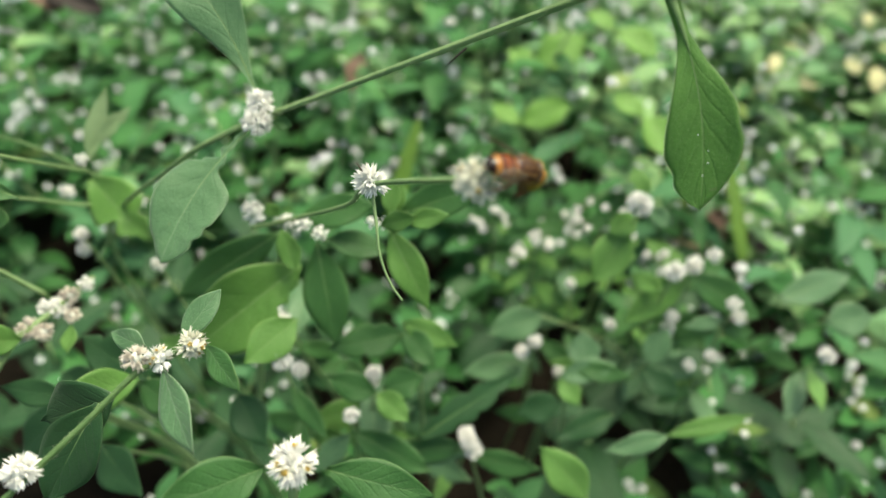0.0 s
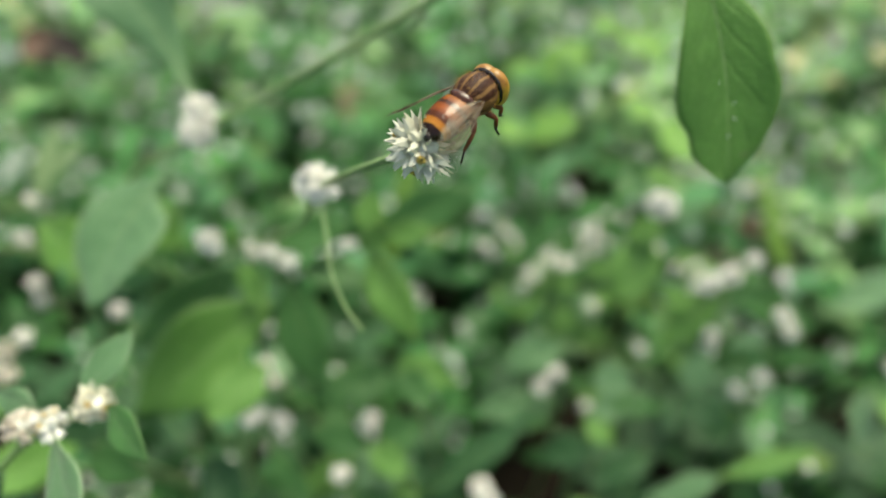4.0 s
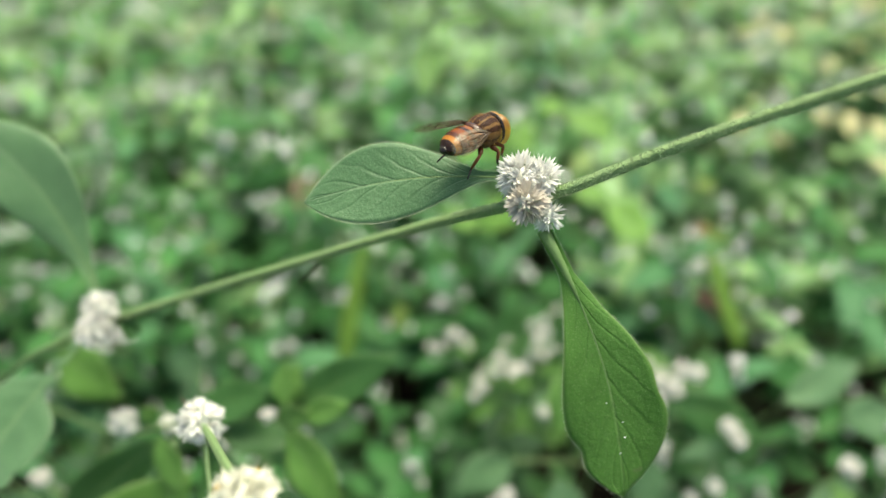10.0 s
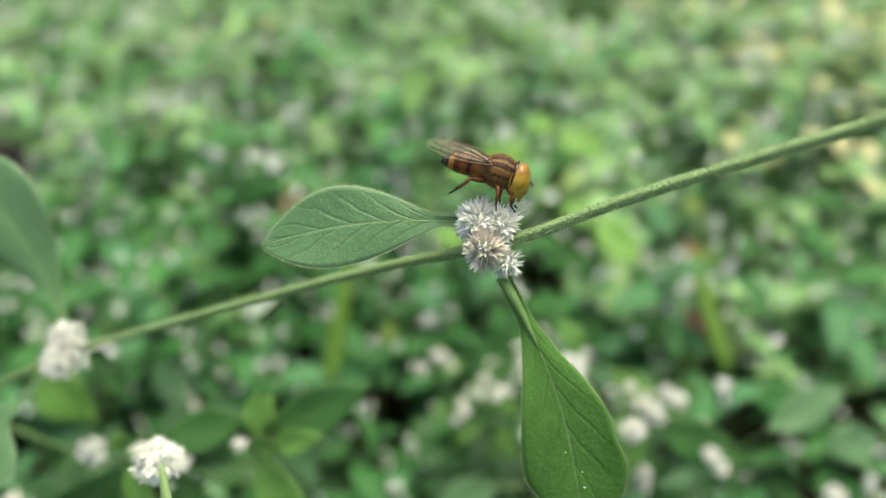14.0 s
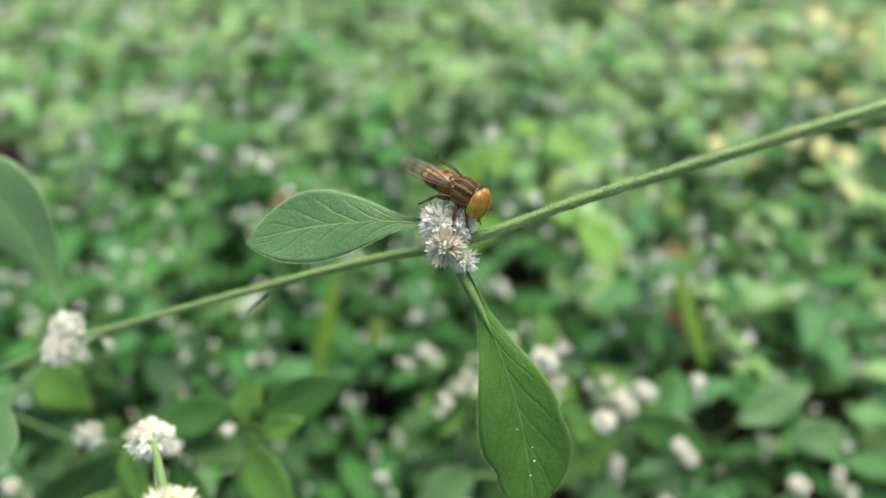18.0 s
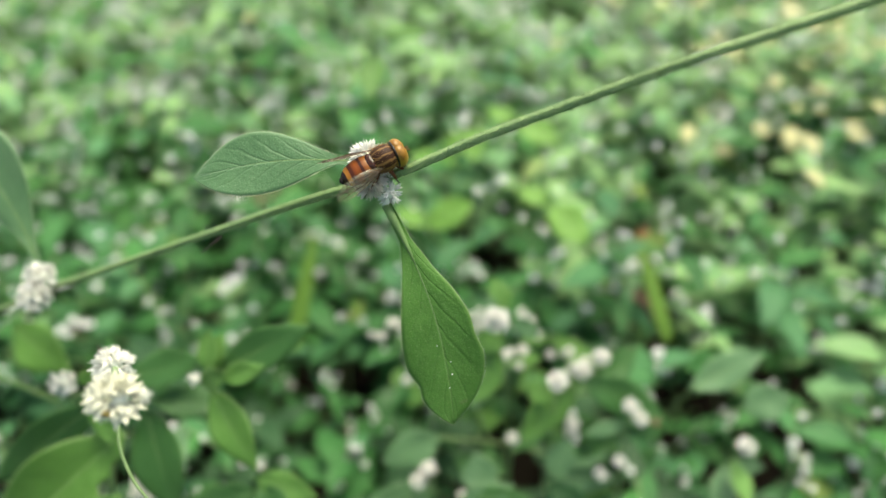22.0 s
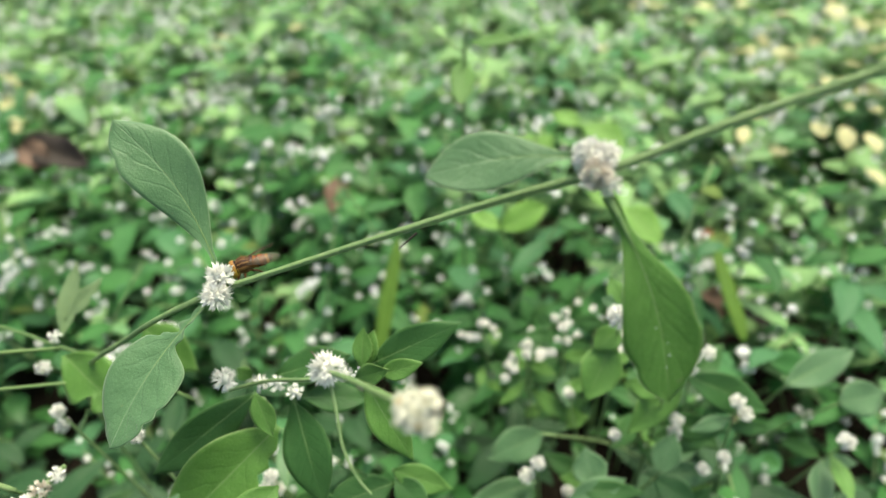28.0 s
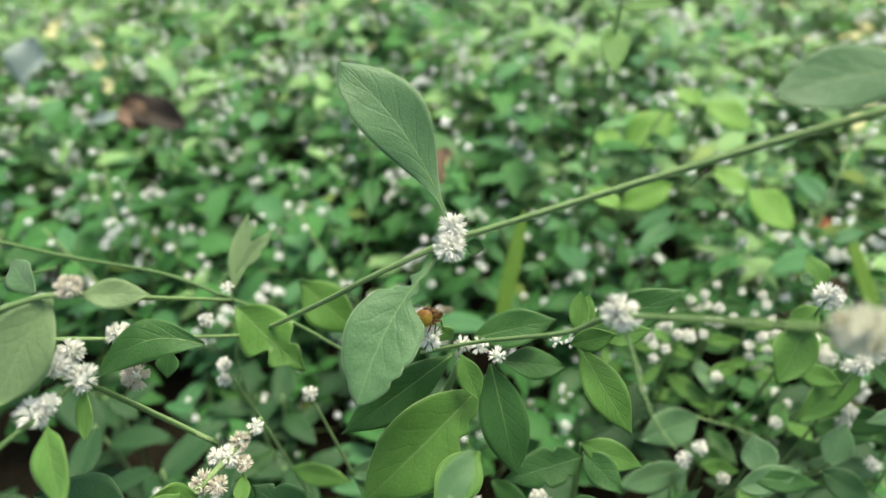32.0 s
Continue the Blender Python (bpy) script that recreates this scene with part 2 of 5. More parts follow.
# pale yellow that stands in for sunlight on far leaves
SUNLIT_YELLOW = plain("yellow_leaf", (0.50, 0.50, 0.20), (0.82, 0.79, 0.50), 90.0, 0.6, 0.4, 0.0004, 0.3)
PALE_BLUE = plain("faded_leaf", (0.26, 0.34, 0.32), (0.42, 0.50, 0.48), 90.0, 0.55, 0.4, 0.0004, 0.2)
ORANGE = plain("orange_leaf", (0.22, 0.075, 0.03), (0.36, 0.16, 0.07), 90.0, 0.65, 0.4, 0.0004, 0.2)
BLADE = plain("grass_blade", (0.10, 0.22, 0.025), (0.22, 0.38, 0.06), 90.0, 0.5, 0.4, 0.0003, 0.3)
TWIG = plain("dead_twig", (0.06, 0.04, 0.03), (0.22, 0.16, 0.11), 300.0, 0.85, 0.8, 0.0004)


def banded(name, stops, along="Y", scale=90.0, shift=0.5, rough=0.28):
    """Colours in bands along the body of the insect."""
    n = Nodes(name)
    xyz = n.node("ShaderNodeSeparateXYZ", {0: n.coords("Object")})
    ripple = n.math("MULTIPLY", n.noise(900.0, 2.0, n.coords("Object")), 0.03)
    fac = n.math("ADD", n.math("ADD", n.math("MULTIPLY", xyz.outputs[along], scale), shift), ripple)
    colour = n.ramp(fac, stops)
    colour = n.mix(n.math("MULTIPLY", n.noise(1800.0, 3.0, n.coords("Object")), 0.35), colour, (0.10, 0.03, 0.01))
    n.set(Base_Color=colour, Roughness=rough, Specular_IOR_Level=0.38)
    n.bump(n.noise(4000.0, 2.0, n.coords("Object")), 0.3, 0.0001)
    return n.mat


ABDOMEN = banded("abdomen_bands", [
    (0.0, (0.006, 0.004, 0.003)), (0.07, (0.008, 0.004, 0.003)), (0.09, (0.50, 0.21, 0.03)), (0.20, (0.42, 0.15, 0.018)), (0.235, (0.06, 0.014, 0.005)),
    (0.325, (0.07, 0.016, 0.005)), (0.365, (0.17, 0.036, 0.006)), (0.47, (0.25, 0.062, 0.008)), (0.575, (0.18, 0.042, 0.006)), (0.60, (0.030, 0.008, 0.004)), (0.675, (0.035, 0.009, 0.004)),
    (0.70, (0.19, 0.052, 0.009)), (0.85, (0.29, 0.10, 0.016)), (1.0, (0.22, 0.08, 0.02))], "Y", 228.0, 1.18, 0.16)
_d, _p = (0.040, 0.013, 0.006), (0.27, 0.15, 0.055)


def thorax_material():
    """Dark back with pale lines that run from front to rear, brown flanks."""
    n = Nodes("thorax_stripes")
    where = n.coords("Object")
    xyz = n.node("ShaderNodeSeparateXYZ", {0: where})
    turn = n.math("ABSOLUTE", n.math("ARCTAN2", xyz.outputs[0], n.math("ADD", xyz.outputs[2], 0.0004)))
    fac = n.math("ADD", n.math("DIVIDE", turn, 3.1416), n.math("MULTIPLY", n.math("SUBTRACT", n.noise(900.0, 2.0, where), 0.5), 0.07))
    colour = n.ramp(fac, [(0.0, _d), (0.05, _d), (0.065, _p), (0.080, _p), (0.095, _d), (0.17, _d), (0.185, _p), (0.205, _p), (0.225, _d), (0.30, _d), (0.32, (0.26, 0.14, 0.05)), (0.40, (0.20, 0.10, 0.035)),
                          (0.45, (0.05, 0.02, 0.01)), (0.50, (0.22, 0.11, 0.045)), (0.62, (0.14, 0.07, 0.03)), (1.0, (0.05, 0.02, 0.01))])
    colour = n.mix(n.math("MULTIPLY", n.noise(2200.0, 3.0, where), 0.4), colour, (0.05, 0.02, 0.008))
    n.set(Base_Color=colour, Roughness=0.5, Specular_IOR_Level=0.2)
    n.bump(n.noise(3000.0, 3.0, where), 0.6, 0.0002)
    return n.mat


THORAX = thorax_material()


def eye_material():
    n = Nodes("eye_yellow")
    where = n.coords("Object")
    cell = n.node("ShaderNodeTexVoronoi", {"Scale": 1500.0, "Vector": where}).outputs["Distance"]
    fleck = n.ramp(n.noise(1100.0, 3.0, where), [(0.0, (0, 0, 0)), (0.50, (0, 0, 0)), (0.62, (1, 1, 1))])
    crown = n.ramp(n.math("MULTIPLY", n.node("ShaderNodeSeparateXYZ", {0: where}).outputs[2], 1000.0), [(0.0, (0, 0, 0)), (0.35, (0, 0, 0)), (1.0, (1, 1, 1))])
    colour = n.mix(n.math("MULTIPLY", crown, 0.7), (0.46, 0.28, 0.032), (0.25, 0.09, 0.012))
    colour = n.mix(n.math("MULTIPLY", fleck, 0.45), colour, (0.12, 0.04, 0.006))
    n.set(Base_Color=colour, Roughness=0.35)
    n.bump(cell, 0.4, 0.00005)
    return n.mat


def wing_material():
    n = Nodes("wing_membrane")
    clear = n.node("ShaderNodeBsdfTransparent", {"Color": (0.93, 0.93, 0.88, 1)})
    along = n.node("ShaderNodeSeparateXYZ", {0: n.coords("Object")}).outputs[1]
    smoke = n.ramp(n.math("ADD", n.math("MULTIPLY", along, 150.0), 1.0), [(0.0, (0.12, 0.12, 0.12)), (0.45, (0.15, 0.15, 0.15)), (1.0, (0.42, 0.42, 0.42))])
    n.set(Base_Color=n.mix(smoke, (0.62, 0.58, 0.46), (0.22, 0.10, 0.04)), Roughness=0.14, Specular_IOR_Level=0.6)
    n.bump(n.noise(700.0, 3.0, n.coords("Object")), 0.5, 0.0003)
    m = n.node("ShaderNodeMixShader", {0: smoke, 1: clear.outputs[0], 2: n.bsdf.outputs[0]})
    n.tree.links.new(m.outputs[0], n.out.inputs["Surface"])
    return n.mat


EYE, WING = eye_material(), wing_material()
LEG = banded("leg_bands", [(0.0, (0.02, 0.01, 0.008)), (0.35, (0.04, 0.015, 0.01)), (0.45, (0.18, 0.05, 0.010)), (1.0, (0.13, 0.035, 0.008))], "Z", 330.0, 1.25, 0.35)
VEIN = plain("wing_vein", (0.05, 0.025, 0.012), (0.10, 0.05, 0.02), 900.0, 0.4)
BLACK = plain("chitin_black", (0.010, 0.007, 0.006), (0.03, 0.02, 0.015), 900.0, 0.25)
RUST = plain("chitin_rust", (0.07, 0.022, 0.008), (0.24, 0.085, 0.02), 1200.0, 0.35)
SHELL = plain("chitin_dark_brown", (0.03, 0.009, 0.005), (0.09, 0.026, 0.008), 900.0, 0.22)
FACE = plain("face_yellow", (0.34, 0.16, 0.02), (0.46, 0.26, 0.05), 1200.0, 0.5)

# ---- mesh helpers ----


def mesh_of(name, bm, material, smooth=True):
    me = bpy.data.meshes.new(name)
    bm.to_mesh(me)
    bm.free()
    me.materials.append(material)
    if smooth:
        me.polygons.foreach_set("use_smooth", [True] * len(me.polygons))
    return me


def child(name, me, parent, m=None, label=""):
    """Links a mesh as one part under a thing or part, at a pose in its parent's space."""
    ob = new(name, me)
    ob.parent = parent
    if m is not None:
        ob.matrix_basis = m
    return tagged(ob, label)


def part(name, bm, material, parent, label="", m=None, smooth=True):
    return child(name, mesh_of(name, bm, material, smooth), parent, m, label)


def thing(name, at, label, category, group=""):
    ob = new(name)
    ob.empty_display_size = 0.005
    ob.location = at
    return tagged(ob, label, category, group)


def here(ob, m):
    """A world pose, in the space of an unturned thing."""
    return Matrix.Translation(-ob.location) @ m


def toward(base, tip, facing):
    """The pose of a blade whose +y runs from base to tip and whose +z looks along facing."""
    base, tip = Vector(base), Vector(tip)
    y = (tip - base).normalized()
    z = Vector(facing)
    z = (z - y * z.dot(y)).normalized()
    x = y.cross(z)
    return Matrix.Translation(base) @ Matrix((x, y, z)).transposed().to_4x4()


def curve_points(points, steps=6):
    """A smooth line through the points."""
    p = [Vector(q) for q in points]
    if len(p) == 2:
        return [p[0].lerp(p[1], k / steps) for k in range(steps + 1)]
    p = [2 * p[0] - p[1]] + p + [2 * p[-1] - p[-2]]
    out = []
    for a, b, c, d in zip(p, p[1:], p[2:], p[3:]):
        for k in range(steps):
            s = k / steps
            out.append(0.5 * (2 * b + (c - a) * s + (2 * a - 5 * b + 4 * c - d) * s**2 + (3 * b - a - 3 * c + d) * s**3))
    return out + [p[-2]]


def tube(bm, points, radii, sides=8, wobble=0.0, seed=0, ridges=0):
    """A round stem along points; radii: one at each end, or one a point."""
    rng = random.Random(seed)
    n = len(points)
    if len(radii) != n:
        radii = [radii[0] + (radii[-1] - radii[0]) * k / (n - 1) for k in range(n)]
    side = Vector((0.123, 0.7, 0.4))
    rings = []
    for k, p in enumerate(points):
        d = (points[min(k + 1, n - 1)] - points[max(k - 1, 0)]).normalized()
        side = (side - d * side.dot(d)).normalized()
        other = d.cross(side)
        ring = []
        for j in range(sides):
            a = 2 * math.pi * j / sides
            r = radii[k] * (1 + wobble * rng.uniform(-1, 1)) * (1 - (0.2 if ridges and j % ridges == 0 else 0.0))
            ring.append(bm.verts.new(p + (side * math.cos(a) + other * math.sin(a)) * r))
        rings.append(ring)
    for a, b in zip(rings, rings[1:]):
        for j in range(sides):
            bm.faces.new((a[j], a[(j + 1) % sides], b[(j + 1) % sides], b[j]))
    bm.faces.new(rings[0][::-1])
    bm.faces.new(rings[-1])
    return bm


def blob(bm, centre, radii, u=14, v=10, m=None):
    """An ellipsoid."""
    t = Matrix.Translation(centre) @ Matrix.Diagonal((*radii, 1))
    bmesh.ops.create_uvsphere(bm, u_segments=u, v_segments=v, radius=1.0, matrix=(m or Matrix()) @ t)
    return bm


def leaf_bm(length, width, swell=1.15, point=1.2, bend=0.12, fold=0.18, wave=0.06, stalk=0.0, rows=18, cols=5, thick=0.00022, bites=(), sweep=0.0, seed=0, petiole=0.0006):
    """A leaf along +y: base at the origin, tip at length. bites: (side, place along, depth, spread) eaten out of an edge."""
    rng = random.Random(seed)
    bm = bmesh.new()
    uv = bm.loops.layers.uv.new("UVMap")
    peak = swell / (swell + point)
    norm = peak**swell * (1 - peak) ** point
    phase, grids = rng.uniform(0, 6.28), []
    for face in (1, -1):
        grid = []
        for i in range(rows + 1):
            s = i / rows
            half = max(width / 2 * s**swell * (1 - s) ** point / norm, (petiole if length > 0.018 else 0.00035) if s < 0.5 else 0.00005)
            line = []
            for j in range(-cols, cols + 1):
                q = j / cols
                w, whole = half, q * half
                for side, at, deep, spread in bites:
                    if side * q > 0:
                        w *= 1 - deep * math.exp(-(((s - at) / spread) ** 2))
                x = q * w + sweep * length * math.sin(math.pi * s)
                z = fold * abs(whole) * (1 - 0.5 * s) - bend * length * s * s
                z += wave * width * math.sin(9 * s + phase + (1.5 if q > 0 else 0)) * abs(q) ** 2
                z += 0.0016 * width * math.cos(2 * math.pi * (8 * s - 0.85 * abs(q))) * min(1, 3 * abs(q)) * (1 - abs(q)) * 4
                line.append((bm.verts.new((x, length * (s * (1 - stalk) + stalk * min(1, s * 1.0)), z + face * thick * 0.5)), q * 0.5 + 0.5, s))
            grid.append(line)
        grids.append(grid)

    def quad(items):
        f = bm.faces.new([it[0] for it in items])
        for loop, it in zip(f.loops, items):
            loop[uv].uv = (it[1], it[2])

    top, low = grids
    m = 2 * cols
    for i in range(rows):
        for j in range(m):
            quad((top[i][j], top[i][j + 1], top[i + 1][j + 1], top[i + 1][j]))
            quad((low[i][j], low[i + 1][j], low[i + 1][j + 1], low[i][j + 1]))
        quad((top[i][0], top[i + 1][0], low[i + 1][0], low[i][0]))
        quad((top[i][m], low[i][m], low[i + 1][m], top[i + 1][m]))
    for i in (0, rows):
        for j in range(m):
            quad((top[i][j], low[i][j], low[i][j + 1], top[i][j + 1]) if i == 0 else (top[i][j], top[i][j + 1], low[i][j + 1], low[i][j]))
    return bm


TOWARD_EYE = (0.0, -0.70, 0.71)


def leaf_fringe(me, shape, count):
    """Short pale hairs along both edges of a blade."""
    rng, bm = random.Random(shape["seed"]), bmesh.new()
    rows, m = shape.get("rows", 18), 2 * shape.get("cols", 5) + 1
    for k in range(count):
        i, j = rng.randrange(rows), rng.choice((0, m - 1))
        a, b, inner = (me.vertices[q].co for q in (i * m + j, (i + 1) * m + j, i * m + (1 if j == 0 else m - 2)))
        p = a.lerp(b, rng.random())
        out = (a - inner).normalized() + (b - a).normalized() * rng.uniform(-0.2, 0.9) + Vector((0, 0, rng.uniform(-0.4, 0.5)))
        tepal(bm, out, rng.uniform(0.00018, 0.00042), 0.00005, p)
    return bm


def leaf(parent, base, tip, width, facing=TOWARD_EYE, material=None, label="", name="leaf", fringe=0, stalk=0.0, **shape):
    """A leaf with its raised midrib, from base to tip, under a thing."""
    length = (Vector(tip) - Vector(base)).length
    shape.setdefault("seed", int(abs(base[0] * 9973 + tip[2] * 7919) * 100) % 9999)
    bend = shape.get("bend", 0.10)
    shape["bend"] = bend
    # the blade is turned so that the bent tip still meets its place
    m = here(parent, toward(base, tip, facing) @ Matrix.Rotation(math.atan(bend), 4, "X"))
    ob = part(name, leaf_bm(length, width, **shape), material or LEAF, parent, label, m)
    rib = bmesh.new()
    pts = [Vector((shape.get("sweep", 0.0) * length * math.sin(math.pi * s), length * s, -bend * length * s * s + 0.00003)) for s in [k / 10 for k in range(10)]]
    tube(rib, pts, [0.00020 * min(1.0, length / 0.03), 0.00006], 6)
    part("midrib", rib, RIB, ob)
    if stalk:
        tip_at = max(2, round(stalk * 10))
        part("petiole", tube(bmesh.new(), pts[:tip_at + 1], [0.00078, 0.00010], 8), RIB, ob, "pale leaf stalk")
    if fringe:
        part("hairs", leaf_fringe(ob.data, shape, fringe), HAIR, ob, smooth=False)
    return ob


def leaf_specks(ob, cols, spots):
    """Tiny pale specks stuck to the upper face of a blade, at (row, column) of its grid."""
    for i, j, r in spots:
        at = ob.data.vertices[i * (2 * cols + 1) + j].co
        part("speck", blob(bmesh.new(), (at.x, at.y, at.z + r * 0.2), (r, r * 0.8, r * 0.5), 8, 6), PETAL, ob, "tiny white speck")


def tepal(bm, direction, length, width, start=Vector((0, 0, 0)), lift=0.3):
    """One pointed, keeled petal."""
    d = direction.normalized()
    side = d.cross(Vector((0.31, 0.52, 0.80)))
    side = (side if side.length > 0.05 else d.orthogonal()).normalized()
    up = side.cross(d)
    a = bm.verts.new(start)
    b = bm.verts.new(start + d * length * 0.45 + side * width / 2)
    c = bm.verts.new(start + d * length * 0.45 - side * width / 2)
    k = bm.verts.new(start + d * length * 0.42 + up * width * lift)
    t = bm.verts.new(start + d * length)
    for f in ((a, b, k), (b, t, k), (t, c, k), (c, a, k), (a, c, b), (b, c, t)):
        bm.faces.new(f)


def floret_mesh(name, length, open_angle, material, count=5, seed=0, wide=0.36):
    """A small flower of pointed tepals along +z."""
    rng = random.Random(seed)
    bm = bmesh.new()
    for k in range(count):
        a = 2 * math.pi * (k + rng.uniform(-0.15, 0.15)) / count
        o = open_angle * rng.uniform(0.75, 1.25)
        d = Vector((math.sin(o) * math.cos(a), math.sin(o) * math.sin(a), math.cos(o)))
        tepal(bm, d, length * rng.uniform(0.86, 1.16), length * wide, d * length * 0.04)
    return mesh_of(name, bm, material, smooth=False)


FLORET = [floret_mesh("floret", 0.0030, 0.29, PETAL, 6, k) for k in range(3)]
FLORET_OLD = [floret_mesh("floret_old", 0.0030, 0.31, PETAL_OLD, 6, 10 + k) for k in range(2)]
FLORET_OPEN = [floret_mesh("floret_open", 0.0026, 0.50, PETAL_CREAM, 5, 20 + k, 0.50) for k in range(3)]
_bm = bmesh.new()
for _k in range(5):
    blob(_bm, (0.00035 * math.cos(_k * 1.256), 0.00035 * math.sin(_k * 1.256), 0.0016), (0.00028, 0.00028, 0.0004), 6, 5)
ANTHERS = mesh_of("pollen_tuft", _bm, ANTHER)


def flower_head(parent, at, radius, count, kinds, axis=(0, -0.5, 0.85), long=1.0, size=1.0, open_share=0.0, seed=0, name="flower_head", label=""):
    """A round head of many florets, each a part of its own."""
    rng = random.Random(seed)
    z = Vector(axis).normalized()
    m = Matrix.Translation(at) @ z.to_track_quat("Z", "Y").to_matrix().to_4x4()
    bm = blob(bmesh.new(), (0, 0, 0), (radius * 0.5, radius * 0.5, radius * 0.5 * long), 12, 8)
    head = part(name, bm, CORE, parent, label, here(parent, m))
    for k in range(count):
        h = 1 - 1.92 * (k + 0.1) / count
        a = k * 2.39996 + rng.uniform(-0.25, 0.25)
        r = math.sqrt(max(0, 1 - h * h))
        d = Vector((r * math.cos(a), r * math.sin(a), h * long)).normalized()
        p = Vector((r * math.cos(a), r * math.sin(a), h * long)) * radius * 0.42
        q = d.to_track_quat("Z", "Y").to_matrix().to_4x4() @ Matrix.Rotation(rng.uniform(0, 6.28), 4, "Z")
        s = size * radius / 0.0040 * rng.uniform(0.85, 1.15)
        opened = rng.random() < open_share
        me = rng.choice(FLORET_OPEN if opened else kinds)
        fm = Matrix.Translation(p) @ q @ Matrix.Scale(s, 4)
        child("floret", me, head, fm)
        if opened:
            child("pollen_tuft", ANTHERS, head, fm)
    return head


def stem(parent, points, r0, r1, material=None, name="stem", hairs=0, steps=8, label="", seed=1):
    """A round stem through world points, with short hairs."""
    pts = curve_points([Vector(p) - parent.location for p in points], steps)
    ob = part(name, tube(bmesh.new(), pts, [r0, r1], 15 if hairs > 400 else 10, 0.05, seed, 3 if hairs > 400 else 0), material or STEM, parent, label)
    if hairs:
        rng, bm = random.Random(seed), bmesh.new()
        for _ in range(hairs):
            k = rng.randrange(len(pts) - 1)
            p = pts[k].lerp(pts[k + 1], rng.random())
            d = (pts[k + 1] - pts[k]).normalized()
            o = Vector((rng.gauss(0, 1), rng.gauss(0, 1), rng.gauss(0, 1)))
            o = (o - d * o.dot(d)).normalized()
            r = r0 + (r1 - r0) * k / len(pts)
            lean = (o + d * rng.uniform(-0.3, 1.2)).normalized()
            tepal(bm, lean, rng.uniform(0.0002, 0.00055), 0.00006, p + o * r * 0.9)
        part("hairs", bm, HAIR, ob, smooth=False)
    return ob


# ---- ground ----
def make_ground():
    bm = bmesh.new()
    n = 90
    def spread(k):
        s = 2 * k / n - 1
        return math.copysign(abs(s) ** 1.2, s) * 1.6
    edges = [-400, -40, -6] + [spread(k) for k in range(n + 1)] + [6, 40, 400]
    grid = []
    for y in edges:
        line = []
        for x in edges:
            near = max(abs(x), abs(y)) < 2.5
            z = 0.012 * noise.noise((x * 6, y * 6, 0)) + 0.006 * noise.noise((x * 25, y * 25, 3)) if near else 0.0
            line.append(bm.verts.new((x, y + 0.4, z)))
        grid.append(line)
    for a, b in zip(grid, grid[1:]):
        for j in range(len(a) - 1):
            bm.faces.new((a[j], a[j + 1], b[j + 1], b[j]))
    ob = new("ground", mesh_of("ground", bm, SOIL))
    return tagged(ob, "dark damp soil under low flowering weeds", "ground", kind="structure")


make_ground()


# ---- the low flowering plants on the ground ----
def small_leaf_mesh(name, length, width, bend, fold, material, rows=7, cols=2, seed=0, swell=1.1, point=0.8):
    return mesh_of(name, leaf_bm(length, width, swell, point, bend, fold, 0.05, rows=rows, cols=cols, thick=0.0002, seed=seed), material)


# the near plants wear the leaf with shade in its colour
SMALL_LEAVES = [small_leaf_mesh("small_leaf", l, w, b, f, m, seed=k, swell=0.85, point=1.1) for k, (l, w, b, f, m) in enumerate((
    (0.024, 0.0105, 0.25, 0.3, COVER_SHADED), (0.018, 0.0090, 0.4, 0.25, COVER_SHADED), (0.029, 0.0120, 0.3, 0.35, COVER_SHADED), (0.014, 0.0072, 0.2, 0.3, COVER_SHADED)))]


def bloom_mesh(name, radius, count, seed):
    rng, bm = random.Random(seed), bmesh.new()
    blob(bm, (0, 0, 0), (radius * 0.5, radius * 0.42, radius * 0.6), 8, 6)
    blob(bm, (radius * 0.45, 0, -radius * 0.35), (radius * 0.38,) * 3, 8, 6)
    for k in range(count):
        h = 1 - 1.8 * (k + 0.5) / count
        a = k * 2.39996
        r = math.sqrt(max(0, 1 - h * h))
        d = Vector((r * math.cos(a), r * math.sin(a), h))
        tepal(bm, d + Vector((rng.gauss(0, 0.2), rng.gauss(0, 0.2), rng.gauss(0, 0.2))), radius * rng.uniform(0.55, 1.0), radius * 0.45, d * radius * 0.35 + (Vector((radius * 0.45, 0, -radius * 0.35)) if k % 3 == 0 else Vector()))
    return mesh_of(name, bm, BLOOM, smooth=False)


BLOOMS = [bloom_mesh("bloom", r, 34, k) for k, r in enumerate((0.0023, 0.0028, 0.0019))]


